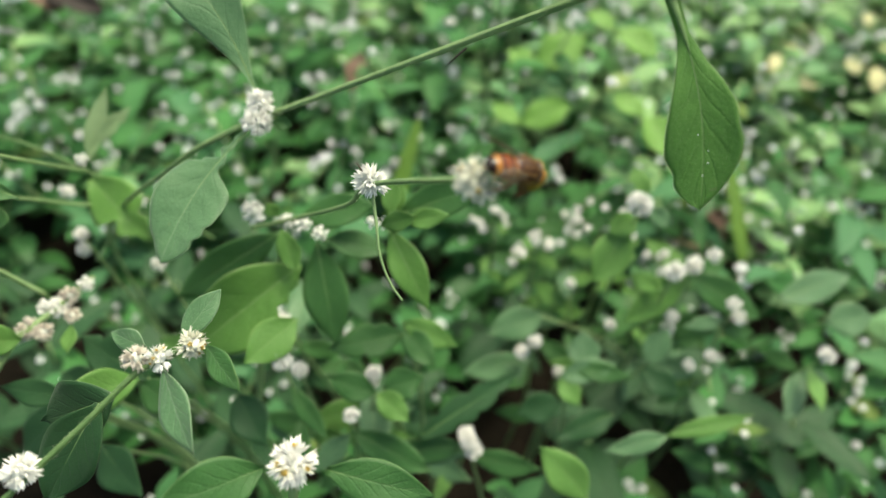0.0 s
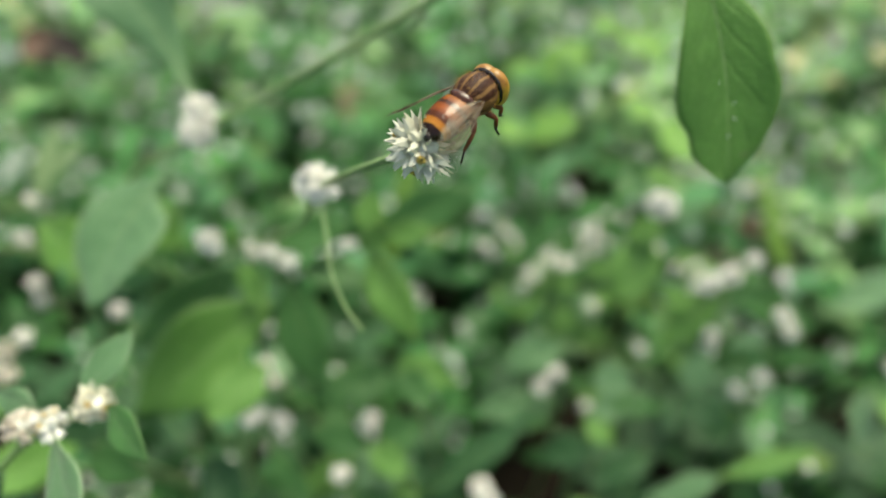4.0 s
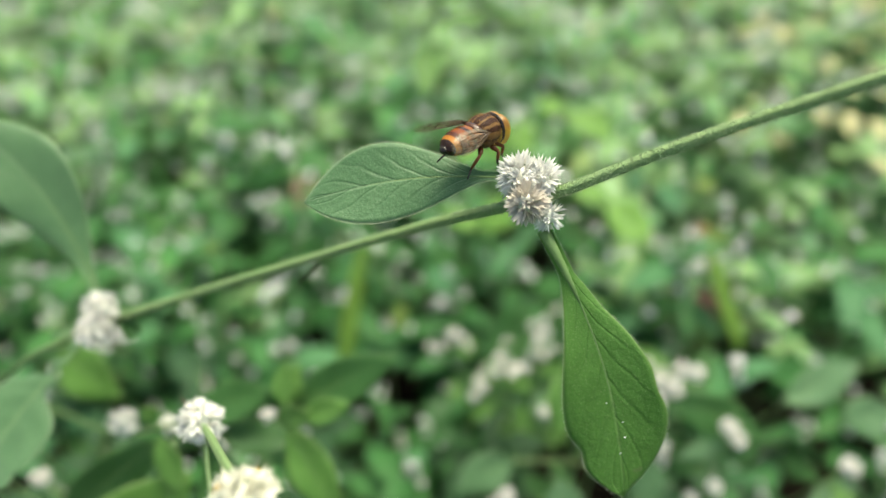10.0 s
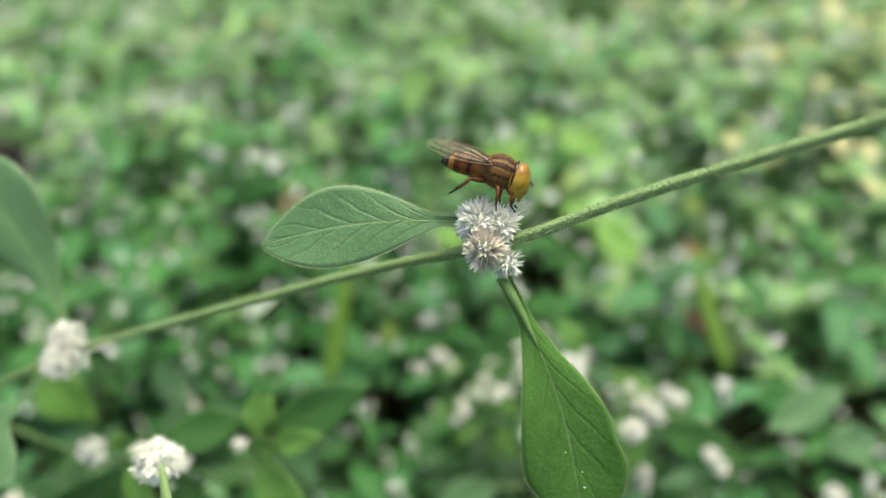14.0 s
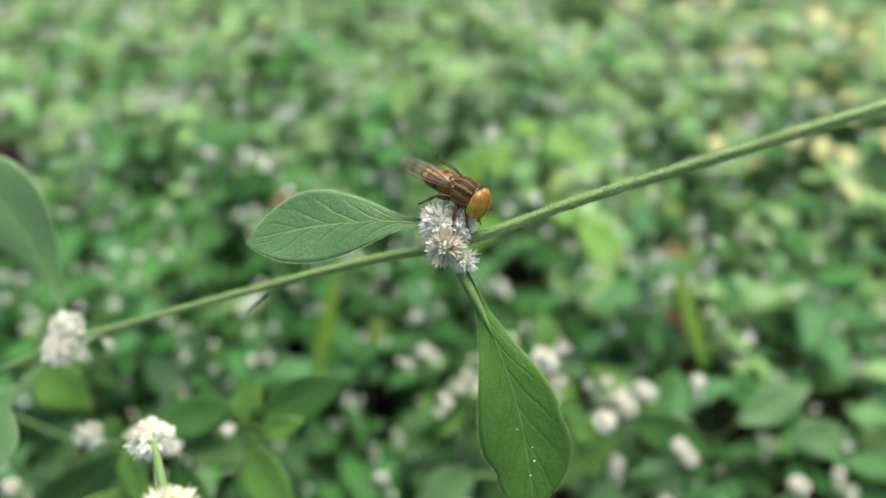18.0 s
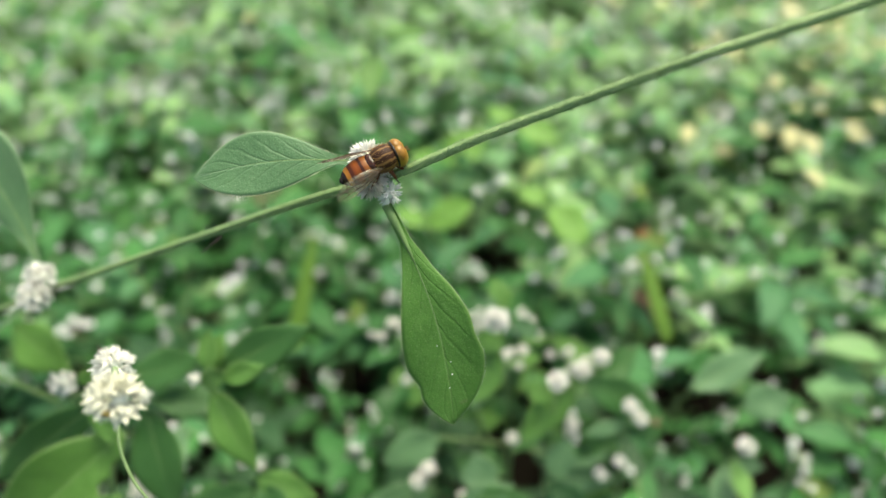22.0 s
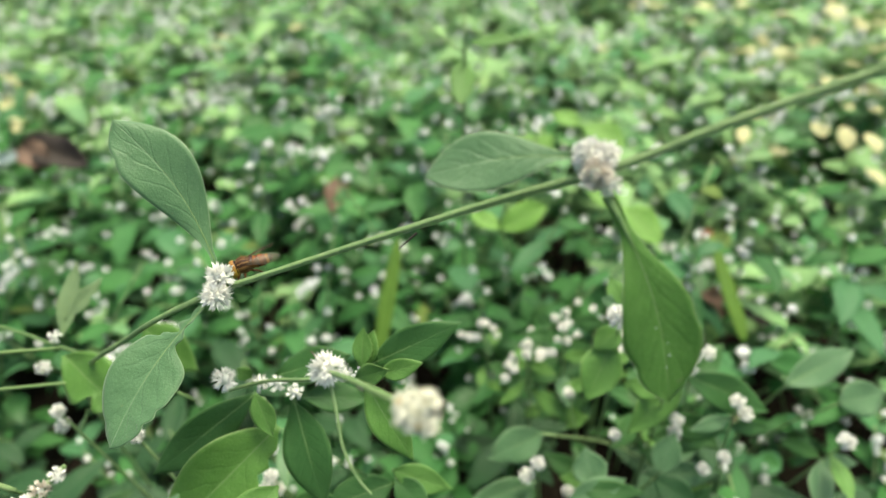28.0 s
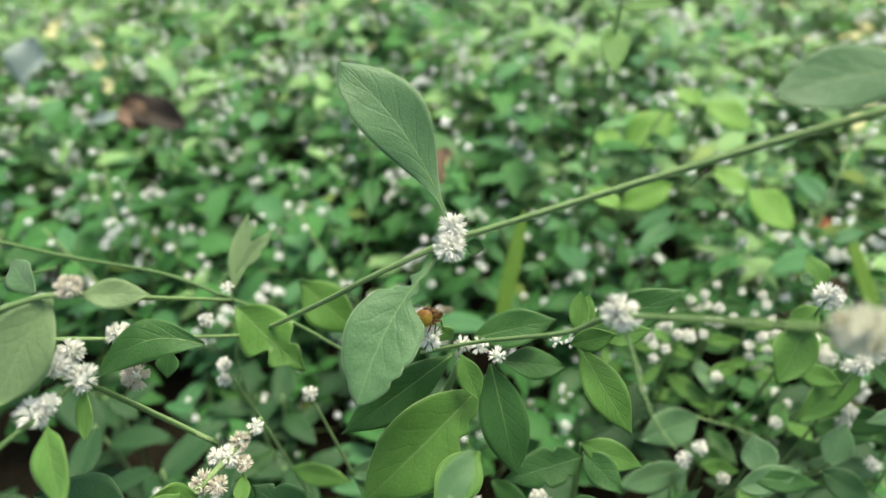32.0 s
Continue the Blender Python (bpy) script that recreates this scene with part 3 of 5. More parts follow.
def plant_layout(seed, height, leaves, blooms):
    """Where the stem, leaves and blooms of one low plant stand."""
    rng = random.Random(seed)
    lean = Vector((rng.uniform(-0.5, 0.5), rng.uniform(-0.5, 0.3), 1)) * height
    bow = Vector((rng.uniform(-0.3, 0.3), rng.uniform(-0.3, 0.3), 0)) * height
    pts = [lean * s + bow * math.sin(s * 3.1) for s in [k / 6 for k in range(7)]]
    spots = []
    for k in range(leaves):
        s = 0.25 + 0.75 * (k + rng.random()) / leaves
        p = lean * s + bow * math.sin(s * 3.1)
        a = k * 2.7 + rng.uniform(-0.6, 0.6)
        spots.append((rng.randrange(4), Matrix.Translation(p) @ Matrix.Rotation(a, 4, "Z") @ Matrix.Rotation(rng.uniform(-0.25, 0.65), 4, "X") @ Matrix.Rotation(rng.uniform(-0.5, 0.5), 4, "Y") @ Matrix.Scale(rng.uniform(0.75, 1.25), 4)))
    heads = []
    for k in range(blooms):
        s = 1.0 if k == 0 else rng.uniform(0.55, 0.98)
        p = lean * s + bow * math.sin(s * 3.1) + Vector((rng.uniform(-1, 1), rng.uniform(-1, 1), rng.uniform(0.9, 2.6))) * 0.006
        heads.append((rng.randrange(3), Matrix.Translation(p) @ Matrix.Rotation(rng.uniform(0, 6), 4, "Z") @ Matrix.Scale(rng.uniform(0.8, 1.15), 4)))
    return pts, spots, heads


LAYOUTS = [plant_layout(100 + k, h, l, b) for k, (h, l, b) in enumerate((
    (0.11, 11, 6), (0.09, 10, 4), (0.12, 12, 5), (0.08, 11, 3), (0.10, 9, 7), (0.13, 12, 6), (0.07, 11, 0), (0.10, 11, 3)))]


def cover_plant(k):
    pts, spots, heads = LAYOUTS[k]
    ob = thing("weed", (0, 0, 0), "low green weed with soft leaves and small white flower heads" if heads else "low leafy green weed with no flowers", "plant", "low weeds on the ground")
    part("stem", tube(bmesh.new(), [Vector(p) for p in pts], [0.0011, 0.0006], 6), STEM, ob)
    for j, m in spots:
        child("leaf", SMALL_LEAVES[j], ob, m)
    for j, m in heads:
        child("flower_head", BLOOMS[j], ob, m)
    return ob


def flat_leaf(length, width, bend, fold):
    """A light leaf of few faces for the carpet."""
    verts, faces = [(0, 0, 0)], []
    for s in (0.25, 0.5, 0.75):
        w = width / 2 * s**0.8 * (1 - s) ** 1.1 / 0.262
        z = -bend * length * s * s
        verts += [(-w, length * s, z + fold * w), (0, length * s, z), (w, length * s, z + fold * w)]
    verts.append((0, length, -bend * length))
    faces += [(0, 2, 1), (0, 3, 2)]
    for k in (1, 4):
        faces += [(k, k + 1, k + 4, k + 3), (k + 1, k + 2, k + 5, k + 4)]
    faces += [(7, 8, 10), (8, 9, 10)]
    return np.array(verts, float), faces


def flat_bloom(radius, seed):
    bm = bmesh.new()
    bmesh.ops.create_icosphere(bm, subdivisions=1, radius=radius * 0.5)
    for k in range(12):
        h, a = 1 - 1.8 * (k + 0.5) / 12, k * 2.39996 + seed
        r = math.sqrt(max(0, 1 - h * h))
        d = Vector((r * math.cos(a), r * math.sin(a), h))
        tepal(bm, d, radius * 0.8, radius * 0.6, d * radius * 0.35)
    bm.verts.index_update()
    out = np.array([v.co[:] for v in bm.verts]), [tuple(v.index for v in f.verts) for f in bm.faces]
    bm.free()
    return out


def far_cover(rows):
    """The rest of the low plants, past counting, as one carpet."""
    flat = [flat_leaf(*q) for q in ((0.024, 0.0125, 0.25, 0.3), (0.018, 0.0105, 0.4, 0.25), (0.029, 0.0140, 0.3, 0.35), (0.014, 0.0085, 0.2, 0.3))]
    tiny = [flat_bloom(r, k) for k, r in enumerate((0.0030, 0.0035, 0.0024))]
    shapes = [(v, np.concatenate([np.array(q) for q in f]), np.array([len(q) for q in f])) for v, f in flat + tiny]
    verts, loops, sizes, kinds, count = [], [], [], [], 0
    for k, m, pale in rows:
        pts, spots, heads = LAYOUTS[k]
        for j, lm in spots + [(4 + j, lm) for j, lm in heads]:
            v, index, size = shapes[j]
            full = np.array(m @ lm)
            verts.append(v @ full[:3, :3].T + full[:3, 3])
            loops.append(index + count)
            sizes.append(size)
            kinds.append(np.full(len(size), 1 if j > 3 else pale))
            count += len(v)
    verts, loops, sizes, kinds = (np.concatenate(q) for q in (verts, loops, sizes, kinds))
    me = bpy.data.meshes.new("ground_cover")
    me.vertices.add(len(verts))
    me.vertices.foreach_set("co", verts.ravel())
    me.loops.add(len(loops))
    me.loops.foreach_set("vertex_index", loops)
    me.polygons.add(len(sizes))
    me.polygons.foreach_set("loop_start", np.r_[0, np.cumsum(sizes)[:-1]])
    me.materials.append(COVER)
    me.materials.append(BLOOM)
    # slots 2 and 3 hold light and shade as leaf colour
    me.materials.append(COVER_PALE_LIT)
    me.materials.append(COVER_SHADED)
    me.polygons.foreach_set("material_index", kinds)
    me.update(calc_edges=True)
    me.validate()
    ob = new("ground_cover", me)
    return tagged(ob, "dense carpet of low green weeds dotted with white flowers", "ground cover", kind="stuff")


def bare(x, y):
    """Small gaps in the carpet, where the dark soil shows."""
    # near at hand extra bare soil stands in for shade between the leaves
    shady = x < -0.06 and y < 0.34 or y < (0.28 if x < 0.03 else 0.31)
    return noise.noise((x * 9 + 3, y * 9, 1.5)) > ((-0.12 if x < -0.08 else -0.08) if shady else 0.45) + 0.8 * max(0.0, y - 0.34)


def plant_all():
    rng = random.Random(3)
    masters = [cover_plant(k) for k in range(len(LAYOUTS))]
    used, near, far = set(), 0, []
    y = -1.3
    while y < 2.2:
        step = 0.024 if -0.02 < y < 1.1 else 0.05
        x = -1.7
        while x < 1.7:
            inner = -0.02 < y < 1.1 and -0.30 - 0.62 * y < x < 0.36 + 0.62 * y
            wide = step if inner else 0.055
            px, py = x + rng.uniform(-0.5, 0.5) * wide, y + rng.uniform(-0.5, 0.5) * step
            k = rng.randrange(len(LAYOUTS))
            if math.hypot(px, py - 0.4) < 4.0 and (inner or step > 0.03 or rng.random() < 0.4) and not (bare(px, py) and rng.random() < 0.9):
                size = rng.uniform(0.7, 1.1) * ((0.72 if py < 0.33 else 0.95 if py < 0.5 else 1.12) if inner else 1.35)
                m = Matrix.Translation((px, py, 0.0)) @ Matrix.Rotation(rng.uniform(0, 6.28), 4, "Z") @ Matrix.Scale(size, 4)
                if 0.20 < py < 0.60 and -0.30 < px < 0.36 and rng.random() < 0.40 and near < 180:
                    near += 1
                    if k not in used:
                        used.add(k)
                        masters[k].matrix_basis = m
                    else:
                        c = copy_thing(masters[k], m)
                        c.matrix_basis = m
                else:
                    # close to the eye the darkened leaf takes the place of shade
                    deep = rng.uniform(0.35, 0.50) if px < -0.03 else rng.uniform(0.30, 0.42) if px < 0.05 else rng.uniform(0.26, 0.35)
                    # farther off and to the right the light-tinted leaf grows likelier
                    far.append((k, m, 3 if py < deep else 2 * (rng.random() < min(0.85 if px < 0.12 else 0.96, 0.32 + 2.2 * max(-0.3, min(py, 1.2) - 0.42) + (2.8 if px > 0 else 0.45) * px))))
            x += wide
        y += step
    # the carpet runs on around the place, taller and looser
    for _ in range(3600):
        a, d = rng.uniform(0, 6.283), 3.6 * math.sqrt(rng.random())
        px, py = d * math.cos(a), 0.4 + d * math.sin(a)
        if -1.35 < py < 2.2 and -1.7 < px < 1.7:
            continue
        m = Matrix.Translation((px, py, 0.0)) @ Matrix.Rotation(rng.uniform(0, 6.28), 4, "Z") @ Matrix.Scale(rng.uniform(1.5, 2.4), 4)
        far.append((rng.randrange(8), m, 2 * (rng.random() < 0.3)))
    # and closes behind the eye
    fill = random.Random(17)
    for _ in range(2600):
        px, py = fill.uniform(-1.7, 1.7), fill.uniform(-1.35, -0.05)
        m = Matrix.Translation((px, py, 0.0)) @ Matrix.Rotation(fill.uniform(0, 6.28), 4, "Z") @ Matrix.Scale(fill.uniform(0.9, 1.5), 4)
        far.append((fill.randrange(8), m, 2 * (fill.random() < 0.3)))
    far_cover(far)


plant_all()


def make_taller_weeds():
    """Taller shoots of the same weed that stand out of the carpet."""
    rng = random.Random(31)
    masters = []
    for k, (h, l, b) in enumerate(((0.17, 12, 3), (0.15, 9, 9), (0.19, 13, 2), (0.14, 8, 11))):
        LAYOUTS.append(plant_layout(300 + k, h, l, b))
        w = cover_plant(len(LAYOUTS) - 1)
        tagged(w, "tall green weed shoot with pointed leaves and white heads", "plant", "taller weed shoots")
        masters.append(w)
    spots = [(0.07, 0.36), (0.12, 0.36), (0.05, 0.34), (0.19, 0.34), (0.10, 0.39), (0.24, 0.33), (0.02, 0.38), (0.28, 0.44), (-0.19, 0.37), (-0.25, 0.37), (-0.14, 0.33), (-0.31, 0.42), (-0.10, 0.40), (0.14, 0.36), (0.22, 0.42), (0.10, 0.47), (0.30, 0.50), (-0.22, 0.50), (0.00, 0.46), (0.05, 0.56), (-0.35, 0.60), (0.20, 0.60), (-0.02, 0.34)]
    for i, (x, y) in enumerate(spots):
        m = Matrix.Translation((x, y, 0.0)) @ Matrix.Rotation(rng.uniform(0, 6.28), 4, "Z") @ Matrix.Scale(rng.uniform(0.8, 1.0), 4)
        if i < len(masters):
            masters[i].matrix_basis = m
        else:
            c = copy_thing(masters[i % len(masters)], m)
            c.matrix_basis = m


make_taller_weeds()


def make_broad_weeds():
    """Low weeds with broad dark leaves, close under the long branch; their colour stands in for shade."""
    rng = random.Random(52)
    shapes = [small_leaf_mesh("broad_leaf", l, w, b, 0.2, LEAF_DARK_SHADED, 14, 4, 70 + k, 0.85, 0.95) for k, (l, w, b) in enumerate(((0.040, 0.017, 0.2), (0.034, 0.015, 0.3), (0.046, 0.020, 0.25)))]
    masters = []
    for k in range(3):
        w = thing("broad_leaved_weed", (0, 0, 0), "low weed with broad dark green leaves", "plant", "broad-leaved weeds")
        h = 0.085 + 0.015 * k
        part("stem", tube(bmesh.new(), curve_points([(0, 0, 0), (0.004, 0.003, h * 0.6), (0.0, 0.008, h)], 4), [0.0014, 0.0009], 8), STEM, w)
        for j in range(7):
            p = Vector((0.002, 0.005, h * (0.5 + 0.5 * j / 6)))
            m = Matrix.Translation(p) @ Matrix.Rotation(j * 2.4 + k, 4, "Z") @ Matrix.Rotation(rng.uniform(-0.1, 0.5), 4, "X") @ Matrix.Scale(rng.uniform(0.7, 1.05), 4)
            child("leaf", shapes[j % 3], w, m)
        masters.append(w)
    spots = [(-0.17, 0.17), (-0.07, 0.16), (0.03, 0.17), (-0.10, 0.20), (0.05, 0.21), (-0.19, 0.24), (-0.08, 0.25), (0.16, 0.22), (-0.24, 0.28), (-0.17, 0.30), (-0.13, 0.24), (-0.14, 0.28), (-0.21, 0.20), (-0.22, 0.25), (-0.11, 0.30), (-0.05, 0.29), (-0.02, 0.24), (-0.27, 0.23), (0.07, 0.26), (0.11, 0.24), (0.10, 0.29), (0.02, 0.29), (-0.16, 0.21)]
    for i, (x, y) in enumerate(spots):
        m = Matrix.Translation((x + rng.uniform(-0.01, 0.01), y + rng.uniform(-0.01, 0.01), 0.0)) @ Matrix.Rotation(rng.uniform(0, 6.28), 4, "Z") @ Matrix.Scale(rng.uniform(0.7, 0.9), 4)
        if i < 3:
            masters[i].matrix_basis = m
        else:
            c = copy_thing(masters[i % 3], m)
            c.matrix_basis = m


make_broad_weeds()


# ---- the long flowering branch in front ----
branch = thing("flowering_branch", (-0.0529, 0.2064, 0.2405), "long green hairy weed branch with white flower heads and paired leaves", "plant")


def make_branch(b):
    a, node = Vector((-0.0529, 0.2064, 0.2405)), Vector((0.0265, 0.1813, 0.2754))
    stem(b, ((-0.1480, 0.2620, 0.0050), (-0.1460, 0.2560, 0.0900), (-0.1353, 0.2441, 0.1632), (-0.1192, 0.2327, 0.1873), (-0.1010, 0.2183, 0.2076), (-0.0846, 0.2113, 0.2211), (-0.0714, 0.2067, 0.2316), a), 0.00058, 0.00068, hairs=700, label="lower stem, thin and green")
    mid = ((-0.0449, 0.2059, 0.2430), (-0.0082, 0.1964, 0.2609), (0.0116, 0.1893, 0.2716), (0.0227, 0.1844, 0.2776))
    stem(b, (a, *mid), 0.00068, 0.00072, hairs=2600, seed=2)
    stem(b, ((0.0240, 0.1842, 0.2781), (0.0288, 0.1831, 0.2804), (0.0390, 0.1815, 0.2858), (0.0485, 0.1801, 0.2902), (0.0574, 0.1786, 0.2943), (0.0646, 0.1779, 0.2973), (0.0815, 0.1784, 0.3024), (0.1085, 0.1792, 0.3106)), 0.00070, 0.00064, hairs=5200, seed=3)
    # node with its cluster of heads
    flower_head(b, (0.0231, 0.1852, 0.2810), 0.0027, 46, FLORET, (-0.45, 0.1, 0.9), 1.1, 0.95, seed=1, label="white spiky flower head")
    flower_head(b, (0.0253, 0.1846, 0.2811), 0.0023, 36, FLORET, (0.6, 0.0, 0.8), 1.05, 0.95, seed=2, label="white spiky flower head")
    flower_head(b, (0.0235, 0.1819, 0.2796), 0.0023, 42, FLORET_OLD, (-0.5, -0.25, -0.8), 1.1, 0.95, seed=3, label="straw-tinged older flower head")
    flower_head(b, (0.0261, 0.1818, 0.2774), 0.0018, 18, FLORET, (0.6, -0.5, -0.6), 1.0, seed=4, label="small white flower head")
    leaf(b, (0.0207, 0.1856, 0.2808), (-0.0032, 0.1851, 0.2793), 0.0098, (0.0, -0.62, 0.78), LEAF_GREY, "oval leaf held out flat, grey-green with fine down", swell=1.5, point=0.98, sweep=0.05, bend=0.03, fold=0.06, wave=0.03, rows=30, cols=8, fringe=700)
    plumb = leaf(b, (0.0256, 0.1812, 0.2757), (0.0342, 0.1629, 0.2471), 0.0124, (-0.15, -0.80, 0.60), LEAF_FRESH, "hanging leaf, long-stalked and dark green", swell=2.0, point=0.90, sweep=-0.06, bend=0.05, fold=0.10, rows=36, cols=8, petiole=0.0009, fringe=900, stalk=0.3, bites=((1, 0.80, 0.16, 0.05), (-1, 0.62, 0.10, 0.06), (-1, 0.30, 0.12, 0.06)))
    leaf_specks(plumb, 8, ((26, 7, 0.00011), (28, 7, 0.00015), (30, 8, 0.00012), (23, 9, 0.00010)))
    stem(b, ((-0.0062, 0.1946, 0.2612), (-0.0082, 0.1936, 0.2600), (-0.0099, 0.1930, 0.2588)), 0.00026, 0.00010, DARK_DRY, name="dry_hook", label="dark dry hook on the stem")
    # the node further along, with its upright leaf and eaten leaf
    flower_head(b, (-0.0525, 0.2064, 0.2436), 0.0029, 30, FLORET, (0.1, -0.4, 0.9), 1.0, seed=5, label="white spiky flower head")
    flower_head(b, (-0.0533, 0.2030, 0.2411), 0.0031, 32, FLORET, (-0.2, -0.8, 0.1), 0.9, seed=6, label="white spiky flower head")
    leaf(b, (-0.0536, 0.2090, 0.2438), (-0.0738, 0.2277, 0.2737), 0.0150, (0.25, -0.75, 0.62), LEAF_GREY, "upright grey-green leaf with a wavy edge", swell=1.9, point=0.95, sweep=0.07, bend=0.04, fold=0.13, wave=0.07, rows=34, cols=7, fringe=300, bites=((-1, 0.80, 0.10, 0.04),))
    leaf(b, (-0.0503, 0.2056, 0.2393), (-0.0462, 0.2051, 0.2383), 0.0036, label="small young leaf")
    leaf(b, (-0.0564, 0.2041, 0.2381), (-0.0738, 0.1768, 0.2238), 0.0160, (-0.1, -0.58, 0.80), LEAF_GREY, "broad leaf eaten away at its neck", swell=1.15, point=0.80, sweep=0.055, bend=0.05, fold=0.12, rows=64, cols=8,
         bites=((1, 0.13, 0.72, 0.05), (1, 0.235, 0.86, 0.045), (1, 0.31, 0.35, 0.02), (-1, 0.11, 0.5, 0.04), (-1, 0.20, 0.88, 0.07), (-1, 0.32, 0.80, 0.075), (-1, 0.70, 0.10, 0.03), (-1, 0.80, 0.14, 0.03), (1, 0.90, 0.12, 0.03)))
    return plumb


hanging_leaf = make_branch(branch)


def make_sprig():
    """The side shoot that reaches forward, with two heads and its leaves."""
    d = Vector((-0.0233, 0.1766, 0.2474))
    s = thing("flowering_sprig", d, "forward-reaching weed sprig with white heads and lance leaves", "plant")
    c = Vector((-0.0047, 0.1515, 0.2711))
    stem(s, ((-0.0622, 0.2063, 0.2035), (-0.0470, 0.2009, 0.2139), (-0.0304, 0.1856, 0.2336), d, c), 0.0005, 0.0005, STEM, hairs=500)
    flower_head(s, c, 0.0031, 22, FLORET_OPEN, (-0.1, -0.75, 0.65), 0.9, 1.05, 0.26, seed=11, label="wide-open white flower head with yellow anthers")
    flower_head(s, d + Vector((0, 0, 0.001)), 0.0028, 28, FLORET, (0, -0.5, 0.85), 1.0, 1.1, seed=12, label="white spiky flower head")
    stem(s, (d, (-0.0216, 0.1699, 0.2440), (-0.0205, 0.1652, 0.2408), (-0.0183, 0.1616, 0.2373), (-0.0158, 0.1593, 0.2351)), 0.00032, 0.00020, STEM, name="withered_stalk", label="bent withered stalk, straw-coloured at its end")
    stem(s, (d, (-0.0253, 0.1784, 0.2495), (-0.0264, 0.1793, 0.2503)), 0.0003, 0.0001, TWIG, name="dry_thread")
    leaf(s, (-0.0237, 0.2011, 0.2118), (-0.0123, 0.1862, 0.1988), 0.0092, material=LEAF_FRESH, label="lance-shaped leaf")
    leaf(s, (-0.0241, 0.2032, 0.2144), (-0.0232, 0.2097, 0.2221), 0.0050, material=LEAF_LIGHT)
    leaf(s, (-0.0257, 0.2015, 0.2125), (-0.0167, 0.1981, 0.2197), 0.0056, material=LEAF_LIGHT)
    leaf(s, (-0.0233, 0.2055, 0.2119), (0.0011, 0.2095, 0.2224), 0.0098, label="lance-shaped leaf behind the flower head")
    leaf(s, (-0.0245, 0.2038, 0.2129), (-0.0208, 0.2099, 0.2206), 0.0056, material=LEAF_LIGHT)
    leaf(s, (-0.0197, 0.1992, 0.2164), (-0.0085, 0.1996, 0.2197), 0.0052, material=LEAF_LIGHT)
    flower_head(s, (-0.0287, 0.2046, 0.2104), 0.0016, 10, FLORET, seed=13, label="tiny white flower bud")
    flower_head(s, (-0.0251, 0.2034, 0.2117), 0.0017, 10, FLORET, seed=14, label="tiny white flower bud")
    return s


sprig = make_sprig()


def make_leafy_shoot():
    """The leafy shoot on which the insect ends."""
    o = Vector((-0.0521, 0.2041, 0.2029))
    s = thing("leafy_shoot", o, "leafy weed shoot with big veined leaves and small white flowers", "plant")
    stem(s, (o, (-0.0578, 0.2025, 0.1862), (-0.0656, 0.1968, 0.1555), (-0.0715, 0.1904, 0.1176)), 0.0009, 0.0012)
    leaf(s, (-0.0492, 0.2092, 0.2057), (-0.0281, 0.2106, 0.2115), 0.0098, (0.1, -0.5, 0.86), LEAF, "broad dark leaf held level", bend=0.06, swell=1.05, point=1.15)
    leaf(s, (-0.0543, 0.2064, 0.2028), (-0.0827, 0.1920, 0.1883), 0.0115, (0.3, -0.7, 0.65), LEAF, "large leaf with a torn tip", rows=24, cols=6, bites=((1, 0.95, 0.5, 0.05),))
    leaf(s, (-0.0478, 0.1985, 0.1988), (-0.0753, 0.1752, 0.1856), 0.0205, (0.2, -0.75, 0.62), LEAF_FRESH, "large green leaf with raised side veins", swell=1.05, point=1.15, fold=0.3, rows=26, cols=7, bites=((-1, 0.3, 0.45, 0.06), (-1, 0.18, 0.4, 0.04)))
    leaf(s, (-0.0445, 0.2053, 0.2005), (-0.0379, 0.1874, 0.1782), 0.0125, (0.1, -0.8, 0.6), LEAF, "narrow green leaf hanging down", swell=1.05, point=1.1)
    leaf(s, (-0.0518, 0.2007, 0.2095), (-0.0474, 0.1933, 0.2017), 0.0062, material=LEAF_LIGHT, label="small light green leaf")
    leaf(s, (-0.0541, 0.2063, 0.2089), (-0.0570, 0.2066, 0.2126), 0.0040, material=LEAF_LIGHT)
    leaf(s, (-0.0421, 0.2045, 0.2025), (-0.0250, 0.2082, 0.1960), 0.0085, (0, -0.4, 0.9))
    leaf(s, (-0.0472, 0.1865, 0.1903), (-0.0582, 0.1733, 0.1877), 0.0110, material=LEAF_LIGHT)
    flower_head(s, (-0.0593, 0.2029, 0.2130), 0.0028, 18, FLORET, (0, -0.3, 1), 1.4, seed=21, label="narrow white flower head")
    for k, p in enumerate(((-0.0515, 0.2049, 0.2084), (-0.0471, 0.2049, 0.2080), (-0.0429, 0.2035, 0.2059))):
        flower_head(s, p, 0.0021, 12, FLORET, seed=22 + k, label="tiny white flower bud")
    return s


make_leafy_shoot()


